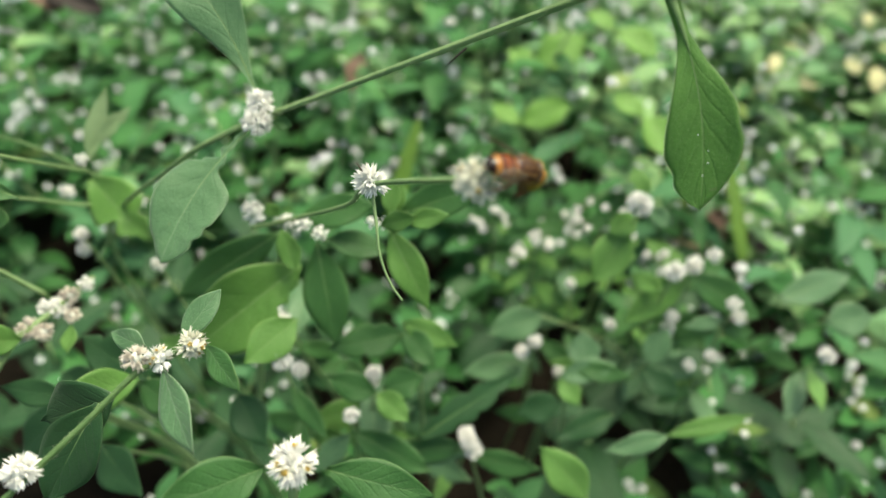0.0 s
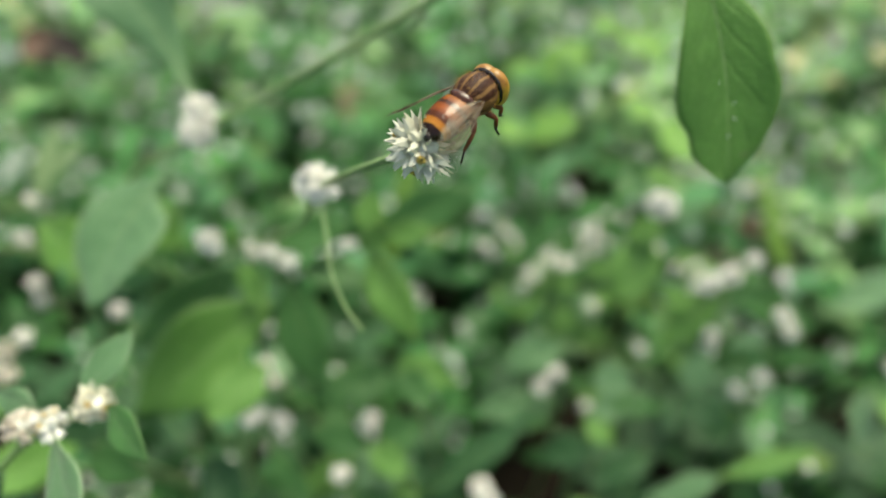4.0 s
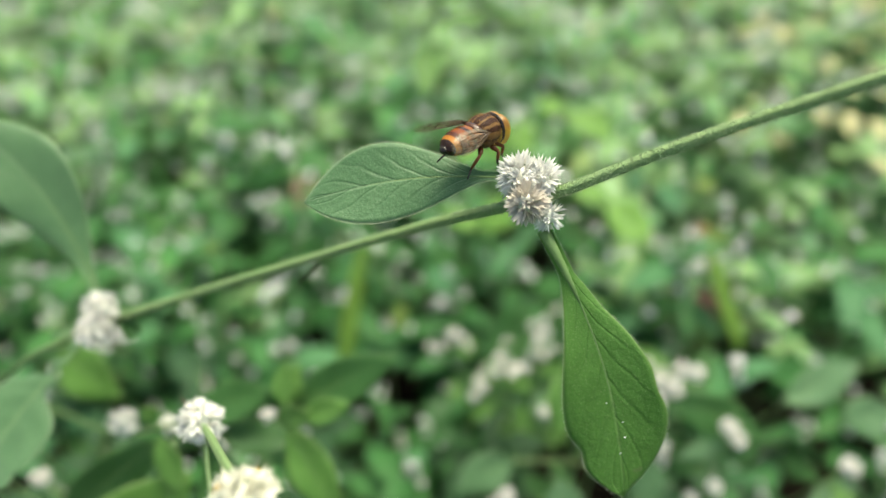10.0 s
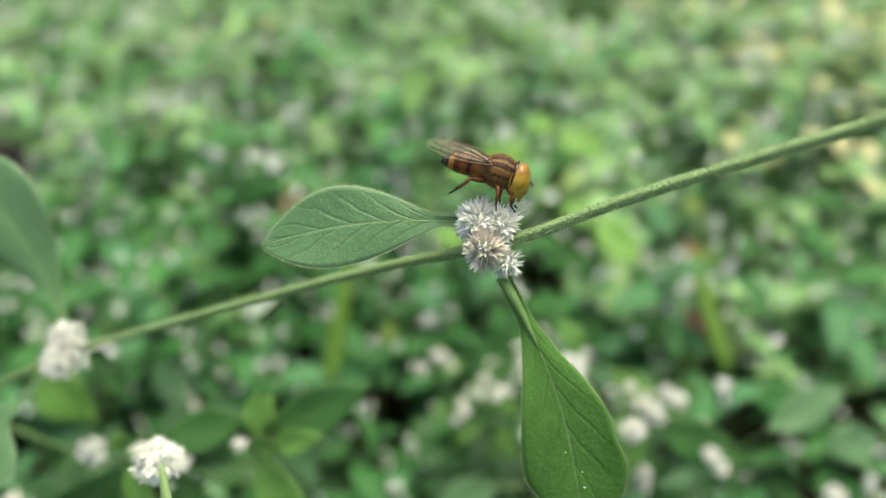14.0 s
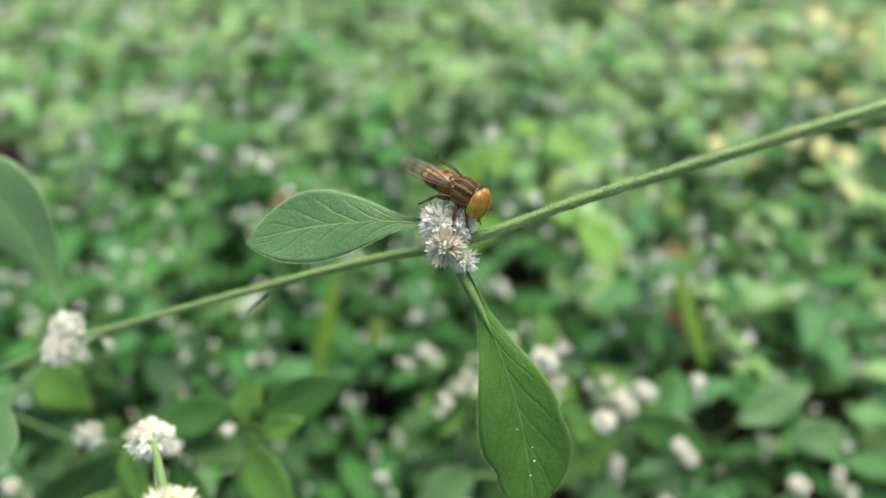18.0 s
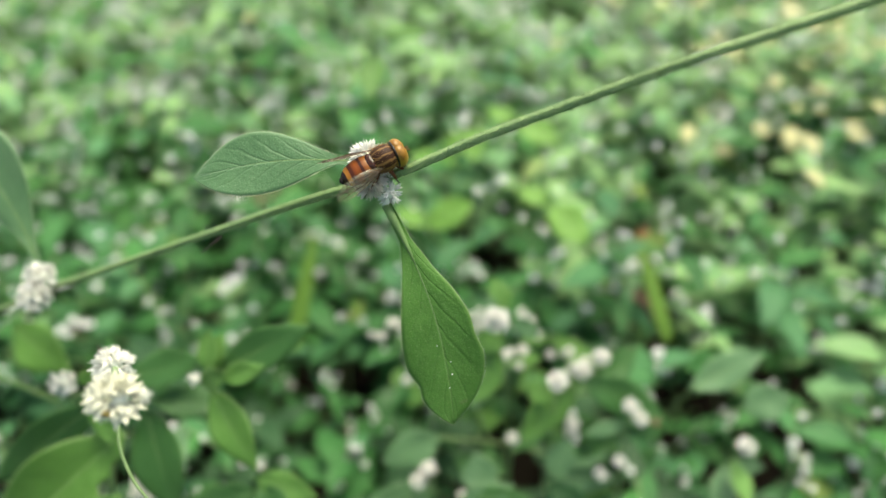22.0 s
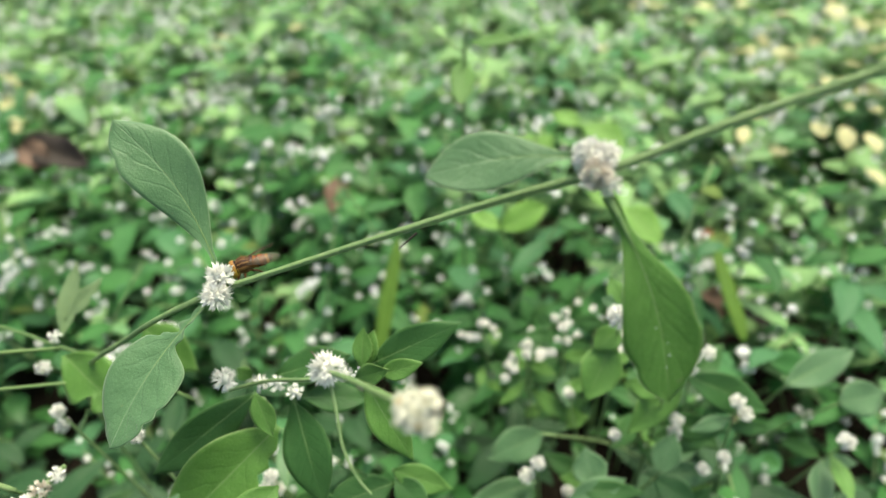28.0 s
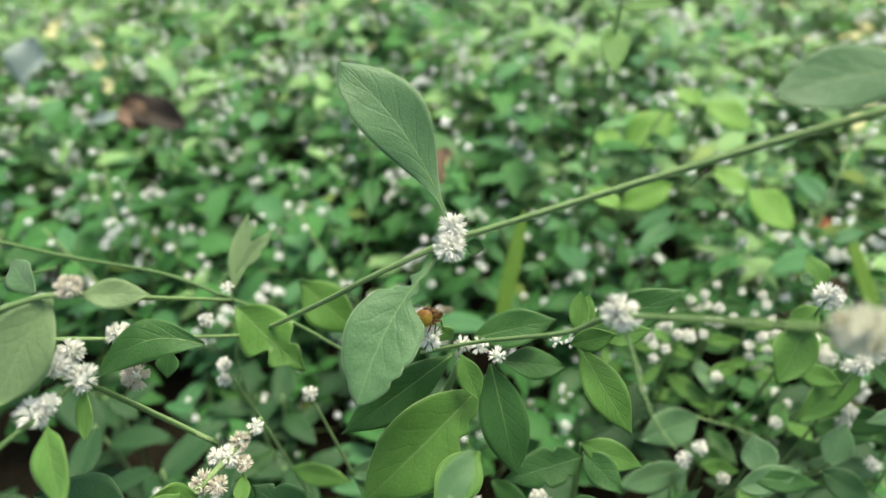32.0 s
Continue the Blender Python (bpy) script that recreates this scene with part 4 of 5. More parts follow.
def make_lower_sprig():
    """The low sprig with three heads in a row and small leaves."""
    e = Vector((-0.0512, 0.1483, 0.2329))
    s = thing("low_sprig", e, "short weed sprig with three white heads and small leaves", "plant")
    stem(s, ((-0.0794, 0.1218, 0.2190), (-0.0731, 0.1285, 0.2227), (-0.0664, 0.1355, 0.2266), (-0.0600, 0.1434, 0.2301), (-0.0563, 0.1457, 0.2308), e), 0.00056, 0.0005, STEM_DEEP, hairs=600)
    flower_head(s, (-0.0601, 0.1454, 0.2319), 0.0021, 22, FLORET_OLD, seed=31, label="straw-tinged older flower head")
    flower_head(s, (-0.0557, 0.1451, 0.2329), 0.0021, 16, FLORET, (0.2, -0.8, 0.5), seed=32, open_share=0.35, label="white flower head with yellow centre")
    flower_head(s, e, 0.0027, 18, FLORET_OPEN, (0.1, -0.6, 0.8), seed=33, open_share=0.3, label="open white flower head")
    flower_head(s, (-0.0746, 0.1280, 0.2236), 0.0026, 30, FLORET, (-0.6, -0.5, 0.6), seed=34, label="white spiky flower head")
    leaf(s, (-0.0548, 0.1437, 0.2316), (-0.0467, 0.1313, 0.2277), 0.0058, (-0.1, -0.75, 0.66), LEAF_GREY, "oval grey-green leaf", swell=1.0, point=1.0)
    leaf(s, (-0.0478, 0.1471, 0.2347), (-0.0405, 0.1399, 0.2331), 0.0044, swell=1.0, point=1.05)
    leaf(s, (-0.0533, 0.1493, 0.2329), (-0.0483, 0.1577, 0.2368), 0.0048, material=LEAF_GREY, swell=1.0, point=1.05)
    leaf(s, (-0.0595, 0.1479, 0.2316), (-0.0661, 0.1500, 0.2324), 0.0042, material=LEAF_GREY, swell=0.95, point=1.1)
    # these two leaves are darkened in colour in place of shade
    leaf(s, (-0.0662, 0.1426, 0.2226), (-0.0833, 0.1425, 0.2120), 0.012, (0.2, -0.6, 0.75), LEAF_DARK_SHADED, swell=0.95, point=1.1, bites=((1, 0.9, 0.4, 0.05),))
    leaf(s, (-0.0687, 0.1417, 0.2218), (-0.0791, 0.1302, 0.2055), 0.0115, material=LEAF_DARK_SHADED, swell=1.05, point=1.15)
    return s


make_lower_sprig()


def make_corner_head():
    g = Vector((-0.0304, 0.1311, 0.2272))
    s = thing("corner_sprig", g, "single white flower head on a stalk between two leaves", "plant")
    stem(s, (g, (-0.0308, 0.1273, 0.2182), (-0.0322, 0.1215, 0.1910)), 0.0007, 0.0010)
    flower_head(s, g, 0.0034, 40, FLORET, (-0.1, -0.5, 0.85), seed=41, open_share=0.12, label="white spiky flower head")
    leaf(s, (-0.0353, 0.1307, 0.2255), (-0.0499, 0.1222, 0.2271), 0.0090, (0.15, -0.6, 0.78), LEAF, "oval leaf with a pale edge", swell=1.05, point=1.15, rows=22, cols=6)
    leaf(s, (-0.0254, 0.1314, 0.2247), (-0.0075, 0.1300, 0.2204), 0.0075, (0, -0.5, 0.86), LEAF, "narrow leaf", swell=0.95, point=1.15)
    return s


make_corner_head()


# ---- the tangle beside it ----
def make_tangle():
    o = Vector((-0.1209, 0.2305, 0.1990))
    s = thing("tangled_weed", o, "crossing weed stems with a forked leaf and a hanging leaf", "plant")
    stem(s, ((-0.2043, 0.2461, 0.2109), (-0.1735, 0.2406, 0.2073), (-0.1420, 0.2358, 0.2044), (-0.1209, 0.2305, 0.1990), (-0.1019, 0.2256, 0.1941), (-0.0832, 0.2231, 0.1800)), 0.00058, 0.00050, STEM_DEEP, hairs=300)
    stem(s, ((-0.2044, 0.2365, 0.1993), (-0.1783, 0.2396, 0.2035)), 0.0006, 0.0005, STEM_DEEP)
    flower_head(s, (-0.1214, 0.2312, 0.2029), 0.0019, 12, FLORET, seed=51, label="tiny white flower bud")
    leaf(s, (-0.1206, 0.2322, 0.2009), (-0.1172, 0.2500, 0.2165), 0.0062, (0.2, -0.8, 0.55), LEAF_PALE, "upright lobe of a leaf torn in two", bites=((1, 0.5, 0.4, 0.06), (1, 0.7, 0.3, 0.05)), bend=0.05)
    leaf(s, (-0.1197, 0.2362, 0.2048), (-0.1098, 0.2470, 0.2122), 0.0046, (0.2, -0.8, 0.55), LEAF_PALE, "side lobe of a leaf torn in two", bites=((1, 0.6, 0.5, 0.05), (-1, 0.8, 0.3, 0.05)), bend=0.08)
    leaf(s, (-0.1185, 0.2277, 0.1983), (-0.0964, 0.2120, 0.1894), 0.0165, (0.1, -0.7, 0.7), LEAF_FRESH, "hanging leaf with a ragged edge", bites=((-1, 0.72, 0.5, 0.06), (1, 0.62, 0.7, 0.08), (1, 0.85, 0.5, 0.05)), bend=0.2, rows=30)
    leaf(s, (-0.1060, 0.2474, 0.1903), (-0.0865, 0.2353, 0.1798), 0.0150, material=LEAF_FRESH, label="soft light green leaf")
    return s


make_tangle()


def make_side_weed():
    o = Vector((-0.1264, 0.1766, 0.2293))
    s = thing("flowering_weed", o, "weed with many white heads on spreading green stems", "plant")
    stem(s, ((-0.1421, 0.1774, 0.2441), (-0.1301, 0.1792, 0.2482), (-0.1230, 0.1818, 0.2476), (-0.1187, 0.1957, 0.2333), (-0.1201, 0.2290, 0.2001)), 0.0006, 0.0005, hairs=200)
    stem(s, ((-0.1553, 0.1827, 0.2273), (-0.1439, 0.1885, 0.2271), (-0.1298, 0.1975, 0.2181), (-0.1152, 0.2226, 0.1919)), 0.0006, 0.0005)
    stem(s, ((-0.1373, 0.1568, 0.2279), (-0.1303, 0.1645, 0.2303), (-0.1286, 0.1670, 0.2302), (-0.1264, 0.1760, 0.2286), (-0.1231, 0.1809, 0.2157), (-0.1119, 0.1866, 0.1908)), 0.00055, 0.00042, STEM_DEEP, hairs=300)
    heads = (((-0.1217, 0.1814, 0.2500), 0.0030), ((-0.1293, 0.1813, 0.2323), 0.0034), ((-0.1260, 0.1768, 0.2295), 0.0040), ((-0.1283, 0.1756, 0.2344), 0.0028), ((-0.1218, 0.1847, 0.2203), 0.0036),
             ((-0.1278, 0.1929, 0.2247), 0.0036), ((-0.1294, 0.1675, 0.2309), 0.0038), ((-0.1267, 0.1688, 0.2321), 0.0024), ((-0.1387, 0.1773, 0.2314), 0.0026), ((-0.1329, 0.2328, 0.1876), 0.0030))
    for k, (p, r) in enumerate(heads):
        flower_head(s, p, r * 0.72, 26, FLORET if k % 4 else FLORET_OLD, seed=60 + k, label="white spiky flower head")
    leaf(s, (-0.1209, 0.1819, 0.2475), (-0.1101, 0.1852, 0.2443), 0.0058, (0, -0.6, 0.8), LEAF_PALE, "pale yellowish leaf with brown spots", swell=1.05, point=1.2)
    leaf(s, (-0.1051, 0.1874, 0.2275), (-0.1262, 0.1795, 0.2255), 0.0092, (0.1, -0.5, 0.85), LEAF, "arched dark leaf with a drooping tip", bend=0.15, sweep=0.20, swell=1.05, point=1.15)
    leaf(s, (-0.1253, 0.1754, 0.2277), (-0.1238, 0.1678, 0.2214), 0.0036, material=LEAF_LIGHT)
    leaf(s, (-0.1275, 0.1661, 0.2289), (-0.1189, 0.1529, 0.2244), 0.0070, (0.1, -0.75, 0.65), LEAF_LIGHT, "drooping pale leaf")
    leaf(s, (-0.1327, 0.1716, 0.2300), (-0.1322, 0.1761, 0.2354), 0.0036, material=LEAF_LIGHT)
    leaf(s, (-0.1262, 0.1808, 0.2478), (-0.1345, 0.1655, 0.2345), 0.0130, (0.2, -0.7, 0.68), LEAF_PALE, "large pale leaf hanging from the stem", fold=0.25)
    leaf(s, (-0.1324, 0.1843, 0.2454), (-0.1397, 0.1911, 0.2483), 0.0060, material=LEAF_GREY)
    leaf(s, (-0.1204, 0.1962, 0.2156), (-0.1211, 0.1919, 0.2105), 0.0055)
    return s


make_side_weed()


def make_spike():
    """The spike of many heads near the ground."""
    o = Vector((-0.1059, 0.1816, 0.1964))
    s = thing("flower_spike_weed", o, "weed stem crowded with cream-white flower heads", "plant")
    stem(s, ((-0.1003, 0.1897, 0.1984), (-0.1020, 0.1879, 0.1978), (-0.1064, 0.1792, 0.1967), (-0.1116, 0.1705, 0.1958), (-0.1147, 0.1621, 0.1921)), 0.0006, 0.0009)
    stem(s, ((-0.1123, 0.1852, 0.1953), (-0.1250, 0.1850, 0.2086), (-0.1268, 0.1802, 0.2214)), 0.0007, 0.0006)
    for k, p in enumerate(((-0.1013, 0.1873, 0.1982), (-0.1043, 0.1837, 0.1974), (-0.1062, 0.1803, 0.1965), (-0.1032, 0.1800, 0.1942), (-0.1092, 0.1807, 0.1957), (-0.1104, 0.1741, 0.1955), (-0.1125, 0.1723, 0.1950), (-0.1071, 0.1739, 0.1949))):
        flower_head(s, p, 0.0019 + 0.0003 * (k % 3), 24, (FLORET, FLORET_OLD)[k % 2], seed=80 + k, label="cream-white spiky flower head")
    leaf(s, (-0.1103, 0.1706, 0.1958), (-0.1186, 0.1650, 0.2022), 0.0080, material=LEAF_LIGHT)
    leaf(s, (-0.1032, 0.1783, 0.1922), (-0.1020, 0.1713, 0.1897), 0.0040, material=LEAF_LIGHT)
    leaf(s, (-0.1174, 0.1596, 0.2007), (-0.1413, 0.1658, 0.2043), 0.017, (0, -0.5, 0.86), LEAF_DARK_SHADED, "broad dark green leaf", swell=1.05, point=1.2)
    leaf(s, (-0.1108, 0.1673, 0.2031), (-0.1184, 0.1601, 0.2014), 0.0055, material=LEAF_LIGHT)
    leaf(s, (-0.0809, 0.1649, 0.1915), (-0.0910, 0.1512, 0.2006), 0.010, material=LEAF_LIGHT)
    return s


make_spike()


def small_sprig(name, label, head, foot, radius, leaves, seed, heads=()):
    """A thin upright sprig: a head on a stalk with a few leaves."""
    p, q = Vector(head), Vector(foot)
    s = thing(name, q, label, "plant")
    stem(s, (q, q.lerp(p, 0.5) + Vector((0.003, 0, 0.002)), p), 0.0008, 0.0004)
    flower_head(s, p, radius, 28, FLORET, seed=seed, label="white flower head")
    for k, (h, r) in enumerate(heads):
        flower_head(s, h, r, 20, FLORET, seed=seed + 1 + k, label="white flower head")
    for base, tip, w, mat in leaves:
        leaf(s, base, tip, w, material=mat)
    return s


def make_middle_plants():
    f = Vector((0.0477, 0.2280, 0.2026))
    small_sprig("white_flower_sprig", "slender weed with a white head over pale green leaves", f, f + Vector((0.012, 0.05, -0.17)), 0.0034, (
        ((0.0503, 0.2327, 0.1936), (0.0413, 0.2282, 0.1889), 0.008, LEAF_LIGHT), ((0.0480, 0.2314, 0.1891), (0.0380, 0.2182, 0.1772), 0.013, LEAF_LIGHT),
        ((0.0516, 0.2359, 0.1973), (0.0481, 0.2440, 0.2043), 0.007, LEAF_LIGHT), ((0.0535, 0.2344, 0.1953), (0.0608, 0.2317, 0.1912), 0.006, LEAF_GREY), ((0.0487, 0.2373, 0.1993), (0.0446, 0.2382, 0.2007), 0.004, LEAF_GREY)), 120)
    g = Vector((0.0774, 0.2377, 0.1673))
    small_sprig("white_flower_sprig", "weed with a cluster of white heads above broad leaves", g, g + Vector((0.0, 0.04, -0.12)), 0.0028, (
        (g + Vector((0, 0.002, -0.006)), g + Vector((0.03, -0.005, -0.02)), 0.013, LEAF), (g + Vector((0, 0.002, -0.006)), g + Vector((-0.02, -0.01, -0.022)), 0.012, LEAF_LIGHT)), 130,
        ((g + Vector((0.007, 0.003, 0.003)), 0.0025), (g + Vector((-0.006, 0.0, -0.005)), 0.0021)))
    l3 = Vector((0.0035, 0.3520, 0.2294))
    s = thing("tall_shoot", l3 + Vector((0.0, 0.06, -0.22)), "thin upright shoot with a few light green leaves", "plant")
    stem(s, (s.location, (0.0084, 0.3569, 0.2261), (0.0093, 0.3675, 0.2396), (0.0096, 0.3828, 0.2589)), 0.0008, 0.0005)
    stem(s, ((0.0088, 0.3622, 0.2329), (-0.0200, 0.3763, 0.2518)), 0.0006, 0.0004)
    leaf(s, (0.0087, 0.3607, 0.2309), (0.0057, 0.3372, 0.2202), 0.0115, material=LEAF_LIGHT, swell=1.05, point=1.15, label="drooping light green leaf")
    leaf(s, (0.0110, 0.3647, 0.2360), (0.0327, 0.3621, 0.2381), 0.0075, (0, -0.4, 0.9), LEAF_LIGHT, swell=1.05, point=1.15)
    for base, tip, w, label in (((0.0898, 0.3703, 0.1415), (0.1069, 0.3500, 0.1304), 0.0235, "light green leaf, lit tone in its colour"), ((0.0332, 0.4062, 0.1446), (0.0601, 0.4206, 0.1593), 0.026, "broad light green leaf"),
                                ((0.0248, 0.3613, 0.1370), (0.0496, 0.3670, 0.1477), 0.020, "light green leaf"), ((0.0775, 0.4244, 0.1622), (0.1017, 0.4122, 0.1542), 0.022, "broad light green leaf")):
        b = Vector(base)
        s = thing("leafy_seedling", (b.x + 0.01, b.y + 0.05, 0.0), "young weed with a broad light green leaf", "plant", "young weeds")
        stem(s, (s.location, s.location.lerp(b, 0.6) + Vector((0.004, 0.01, 0.01)), b), 0.001, 0.0007)
        # the seedlings' leaves carry their light as colour
        leaf(s, base, tip, w * 0.85, (0.05, -0.45, 0.9), LEAF_SUNLIT, label, swell=0.95, point=0.9)
        leaf(s, b, b + Vector((-0.016, 0.012, 0.004)), w * 0.55, (0, -0.4, 0.9), LEAF_SUNLIT, swell=1.05, point=1.2)
    for base, tip in (((-0.0320, 0.3198, 0.1366), (-0.0266, 0.3348, 0.1555)), ((0.1377, 0.3337, 0.1165), (0.1333, 0.3512, 0.1325))):
        s = thing("grass_blade", base, "single yellow-green grass blade", "grass")
        b, t = Vector(base), Vector(tip)
        foot = b + (b - t) * 1.3
        foot.z = max(0.0, foot.z)
        part("blade", leaf_bm((t - foot).length, 0.0075, 0.35, 0.5, 0.03, 0.3, 0.02, rows=20, cols=2), BLADE, s, "", here(s, toward(foot, t, TOWARD_EYE)))
    for base, tip, w, mat, name, label in (
            ((-0.2443, 0.4628, 0.1338), (-0.2896, 0.4786, 0.1422), 0.024, DARK_DRY, "dead_leaf", "curled dark brown dead leaf lying on the weeds"),
            ((0.1339, 0.3757, 0.0458), (0.1685, 0.3905, 0.0475), 0.03, DRY, "fallen_leaf", "dry brown fallen leaf on the soil"),
            ((-0.0731, 0.4056, 0.1225), (-0.0690, 0.4281, 0.1331), 0.014, DRY, "fallen_leaf", "dry reddish-brown fallen leaf"),
            ((-0.2700, 0.4609, 0.1341), (-0.2889, 0.4728, 0.1443), 0.020, DRY, "fallen_leaf", "dry brown fallen leaf beside a dark dead one"),
            ((0.1544, 0.3500, 0.0815), (0.1831, 0.3533, 0.0676), 0.014, DARK_DRY, "fallen_leaf", "dark brown fallen leaf on the soil"),
            ((0.1380, 0.3544, 0.0881), (0.1497, 0.3529, 0.0852), 0.012, DRY, "fallen_leaf", "rust-brown fallen leaf on the soil"),
            ((0.1227, 0.2909, 0.0610), (0.1386, 0.2926, 0.0614), 0.014, DRY, "fallen_leaf", "dry brown fallen leaf on the soil"),
            ((-0.4052, 0.5365, 0.1319), (-0.3909, 0.5611, 0.1603), 0.030, PALE_BLUE, "faded_leaf", "pale blue-grey faded leaf among the weeds"),
            ((-0.3231, 0.4775, 0.1288), (-0.2973, 0.4835, 0.1335), 0.008, PALE_BLUE, "faded_leaf", "narrow pale grey leaf among the weeds"),
            # three sunlit spots, painted as pale yellow leaves
            ((-0.4035, 0.5985, 0.1609), (-0.3951, 0.5953, 0.1562), 0.012, SUNLIT_YELLOW, "yellow_leaf", "pale yellow leaf, sunlight put into its colour"),
            ((-0.3561, 0.5603, 0.1405), (-0.3457, 0.5585, 0.1373), 0.012, SUNLIT_YELLOW, "yellow_leaf", "pale yellow leaf, sunlight put into its colour"),
            ((-0.3485, 0.5463, 0.1227), (-0.3381, 0.5502, 0.1265), 0.014, SUNLIT_YELLOW, "yellow_leaf", "pale yellow leaf, sunlight put into its colour"),
            ((0.1514, 0.3996, 0.0942), (0.1593, 0.4023, 0.0965), 0.006, ORANGE, "orange_leaf", "small orange fallen leaf")):
        s = thing(name, base, label, "leaf")
        part("blade", leaf_bm((Vector(tip) - Vector(base)).length, w, 0.7, 0.6, -0.1, 0.7, 0.12, rows=14, cols=5, seed=5), mat, s, "", here(s, toward(base, tip, (0.1, -0.5, 0.85))))


make_middle_plants()


def make_low_sprigs():
    """Small flowering sprigs between the long branch and the carpet."""
    rng = random.Random(44)
    rows = (
        ((-0.0500, 0.1771, 0.1847), 0.0038, 3), ((-0.0301, 0.1984, 0.1477), 0.0032, 3), ((-0.0324, 0.1896, 0.1378), 0.0028, 2), ((0.0255, 0.2214, 0.1392), 0.0034, 4), ((0.0676, 0.2288, 0.1735), 0.0042, 4),
        ((0.0755, 0.2316, 0.1462), 0.0034, 3), ((0.0555, 0.2339, 0.1359), 0.0030, 3), ((0.0934, 0.2300, 0.1575), 0.0034, 4), ((0.0010, 0.1822, 0.1411), 0.0036, 3), ((-0.0604, 0.2075, 0.1612), 0.0030, 2),
        ((0.0369, 0.2204, 0.1220), 0.0030, 3), ((-0.1245, 0.2200, 0.1817), 0.0030, 2), ((-0.0959, 0.2096, 0.1818), 0.0030, 3), ((0.0291, 0.2815, 0.1336), 0.0034, 2), ((0.0427, 0.2562, 0.1330), 0.0030, 3), ((0.0914, 0.2233, 0.1351), 0.0030, 4),
        ((-0.0510, 0.1889, 0.1613), 0.0036, 3), ((-0.0286, 0.1885, 0.1606), 0.0032, 3), ((-0.0329, 0.1751, 0.1614), 0.0030, 3), ((0.0023, 0.1809, 0.1393), 0.0038, 3), ((-0.0602, 0.2080, 0.1528), 0.0032, 2), ((0.0942, 0.2669, 0.1392), 0.0040, 3), ((0.1396, 0.2304, 0.1304), 0.0040, 4))
    for k, (head, radius, count) in enumerate(rows):
        p = Vector(head)
        foot = Vector((p.x + rng.uniform(-0.02, 0.02), p.y + rng.uniform(0.0, 0.04), 0.0))
        leaves = []
        for j in range(count):
            a = rng.uniform(0, 6.28)
            base = p.lerp(foot, rng.uniform(0.04, 0.3))
            size = rng.uniform(0.015, 0.028)
            tip = base + Vector((math.cos(a), 0.8 * math.sin(a), rng.uniform(-0.5, 0.3))).normalized() * size
            leaves.append((base, tip, size * rng.uniform(0.32, 0.45), rng.choice((LEAF, LEAF, LEAF_GREY, LEAF_LIGHT))))
        twin = ((p + Vector((rng.uniform(-0.006, 0.006), 0.0, -0.007)), radius * 0.75),) if k % 2 else ()
        small_sprig("white_flower_sprig", "slender weed sprig topped with a small white head", p, foot, radius * 0.70, leaves, 200 + 3 * k, twin)
    # thin stems, each with a loose bunch of tiny heads
    for k, (x, y, z) in enumerate(((0.026, 0.262, 0.150), (0.041, 0.268, 0.158), (0.055, 0.259, 0.152), (0.034, 0.281, 0.140), (0.064, 0.283, 0.150), (0.048, 0.296, 0.138), (0.010, 0.288, 0.142), (0.082, 0.270, 0.140))):
        p = Vector((x, y, z))
        heads = [(p + Vector((rng.uniform(-0.009, 0.009), rng.uniform(-0.006, 0.006), rng.uniform(-0.013, 0.001))), rng.uniform(0.0014, 0.0020)) for _ in range(5)]
        leaves = []
        for j in range(5):
            a, base = rng.uniform(0, 6.28), p + Vector((0.001, 0.008, -0.014 - 0.012 * j))
            leaves.append((base, base + Vector((0.016 * math.cos(a), 0.012 * math.sin(a), rng.uniform(-0.006, 0.004))), rng.uniform(0.004, 0.0065), rng.choice((LEAF, LEAF_LIGHT))))
        small_sprig("bunched_flower_sprig", "thin upright weed stem with a loose bunch of tiny white heads", p, (x + 0.004, y + 0.03, 0.0), 0.0019, leaves, 400 + 8 * k, heads)


make_low_sprigs()


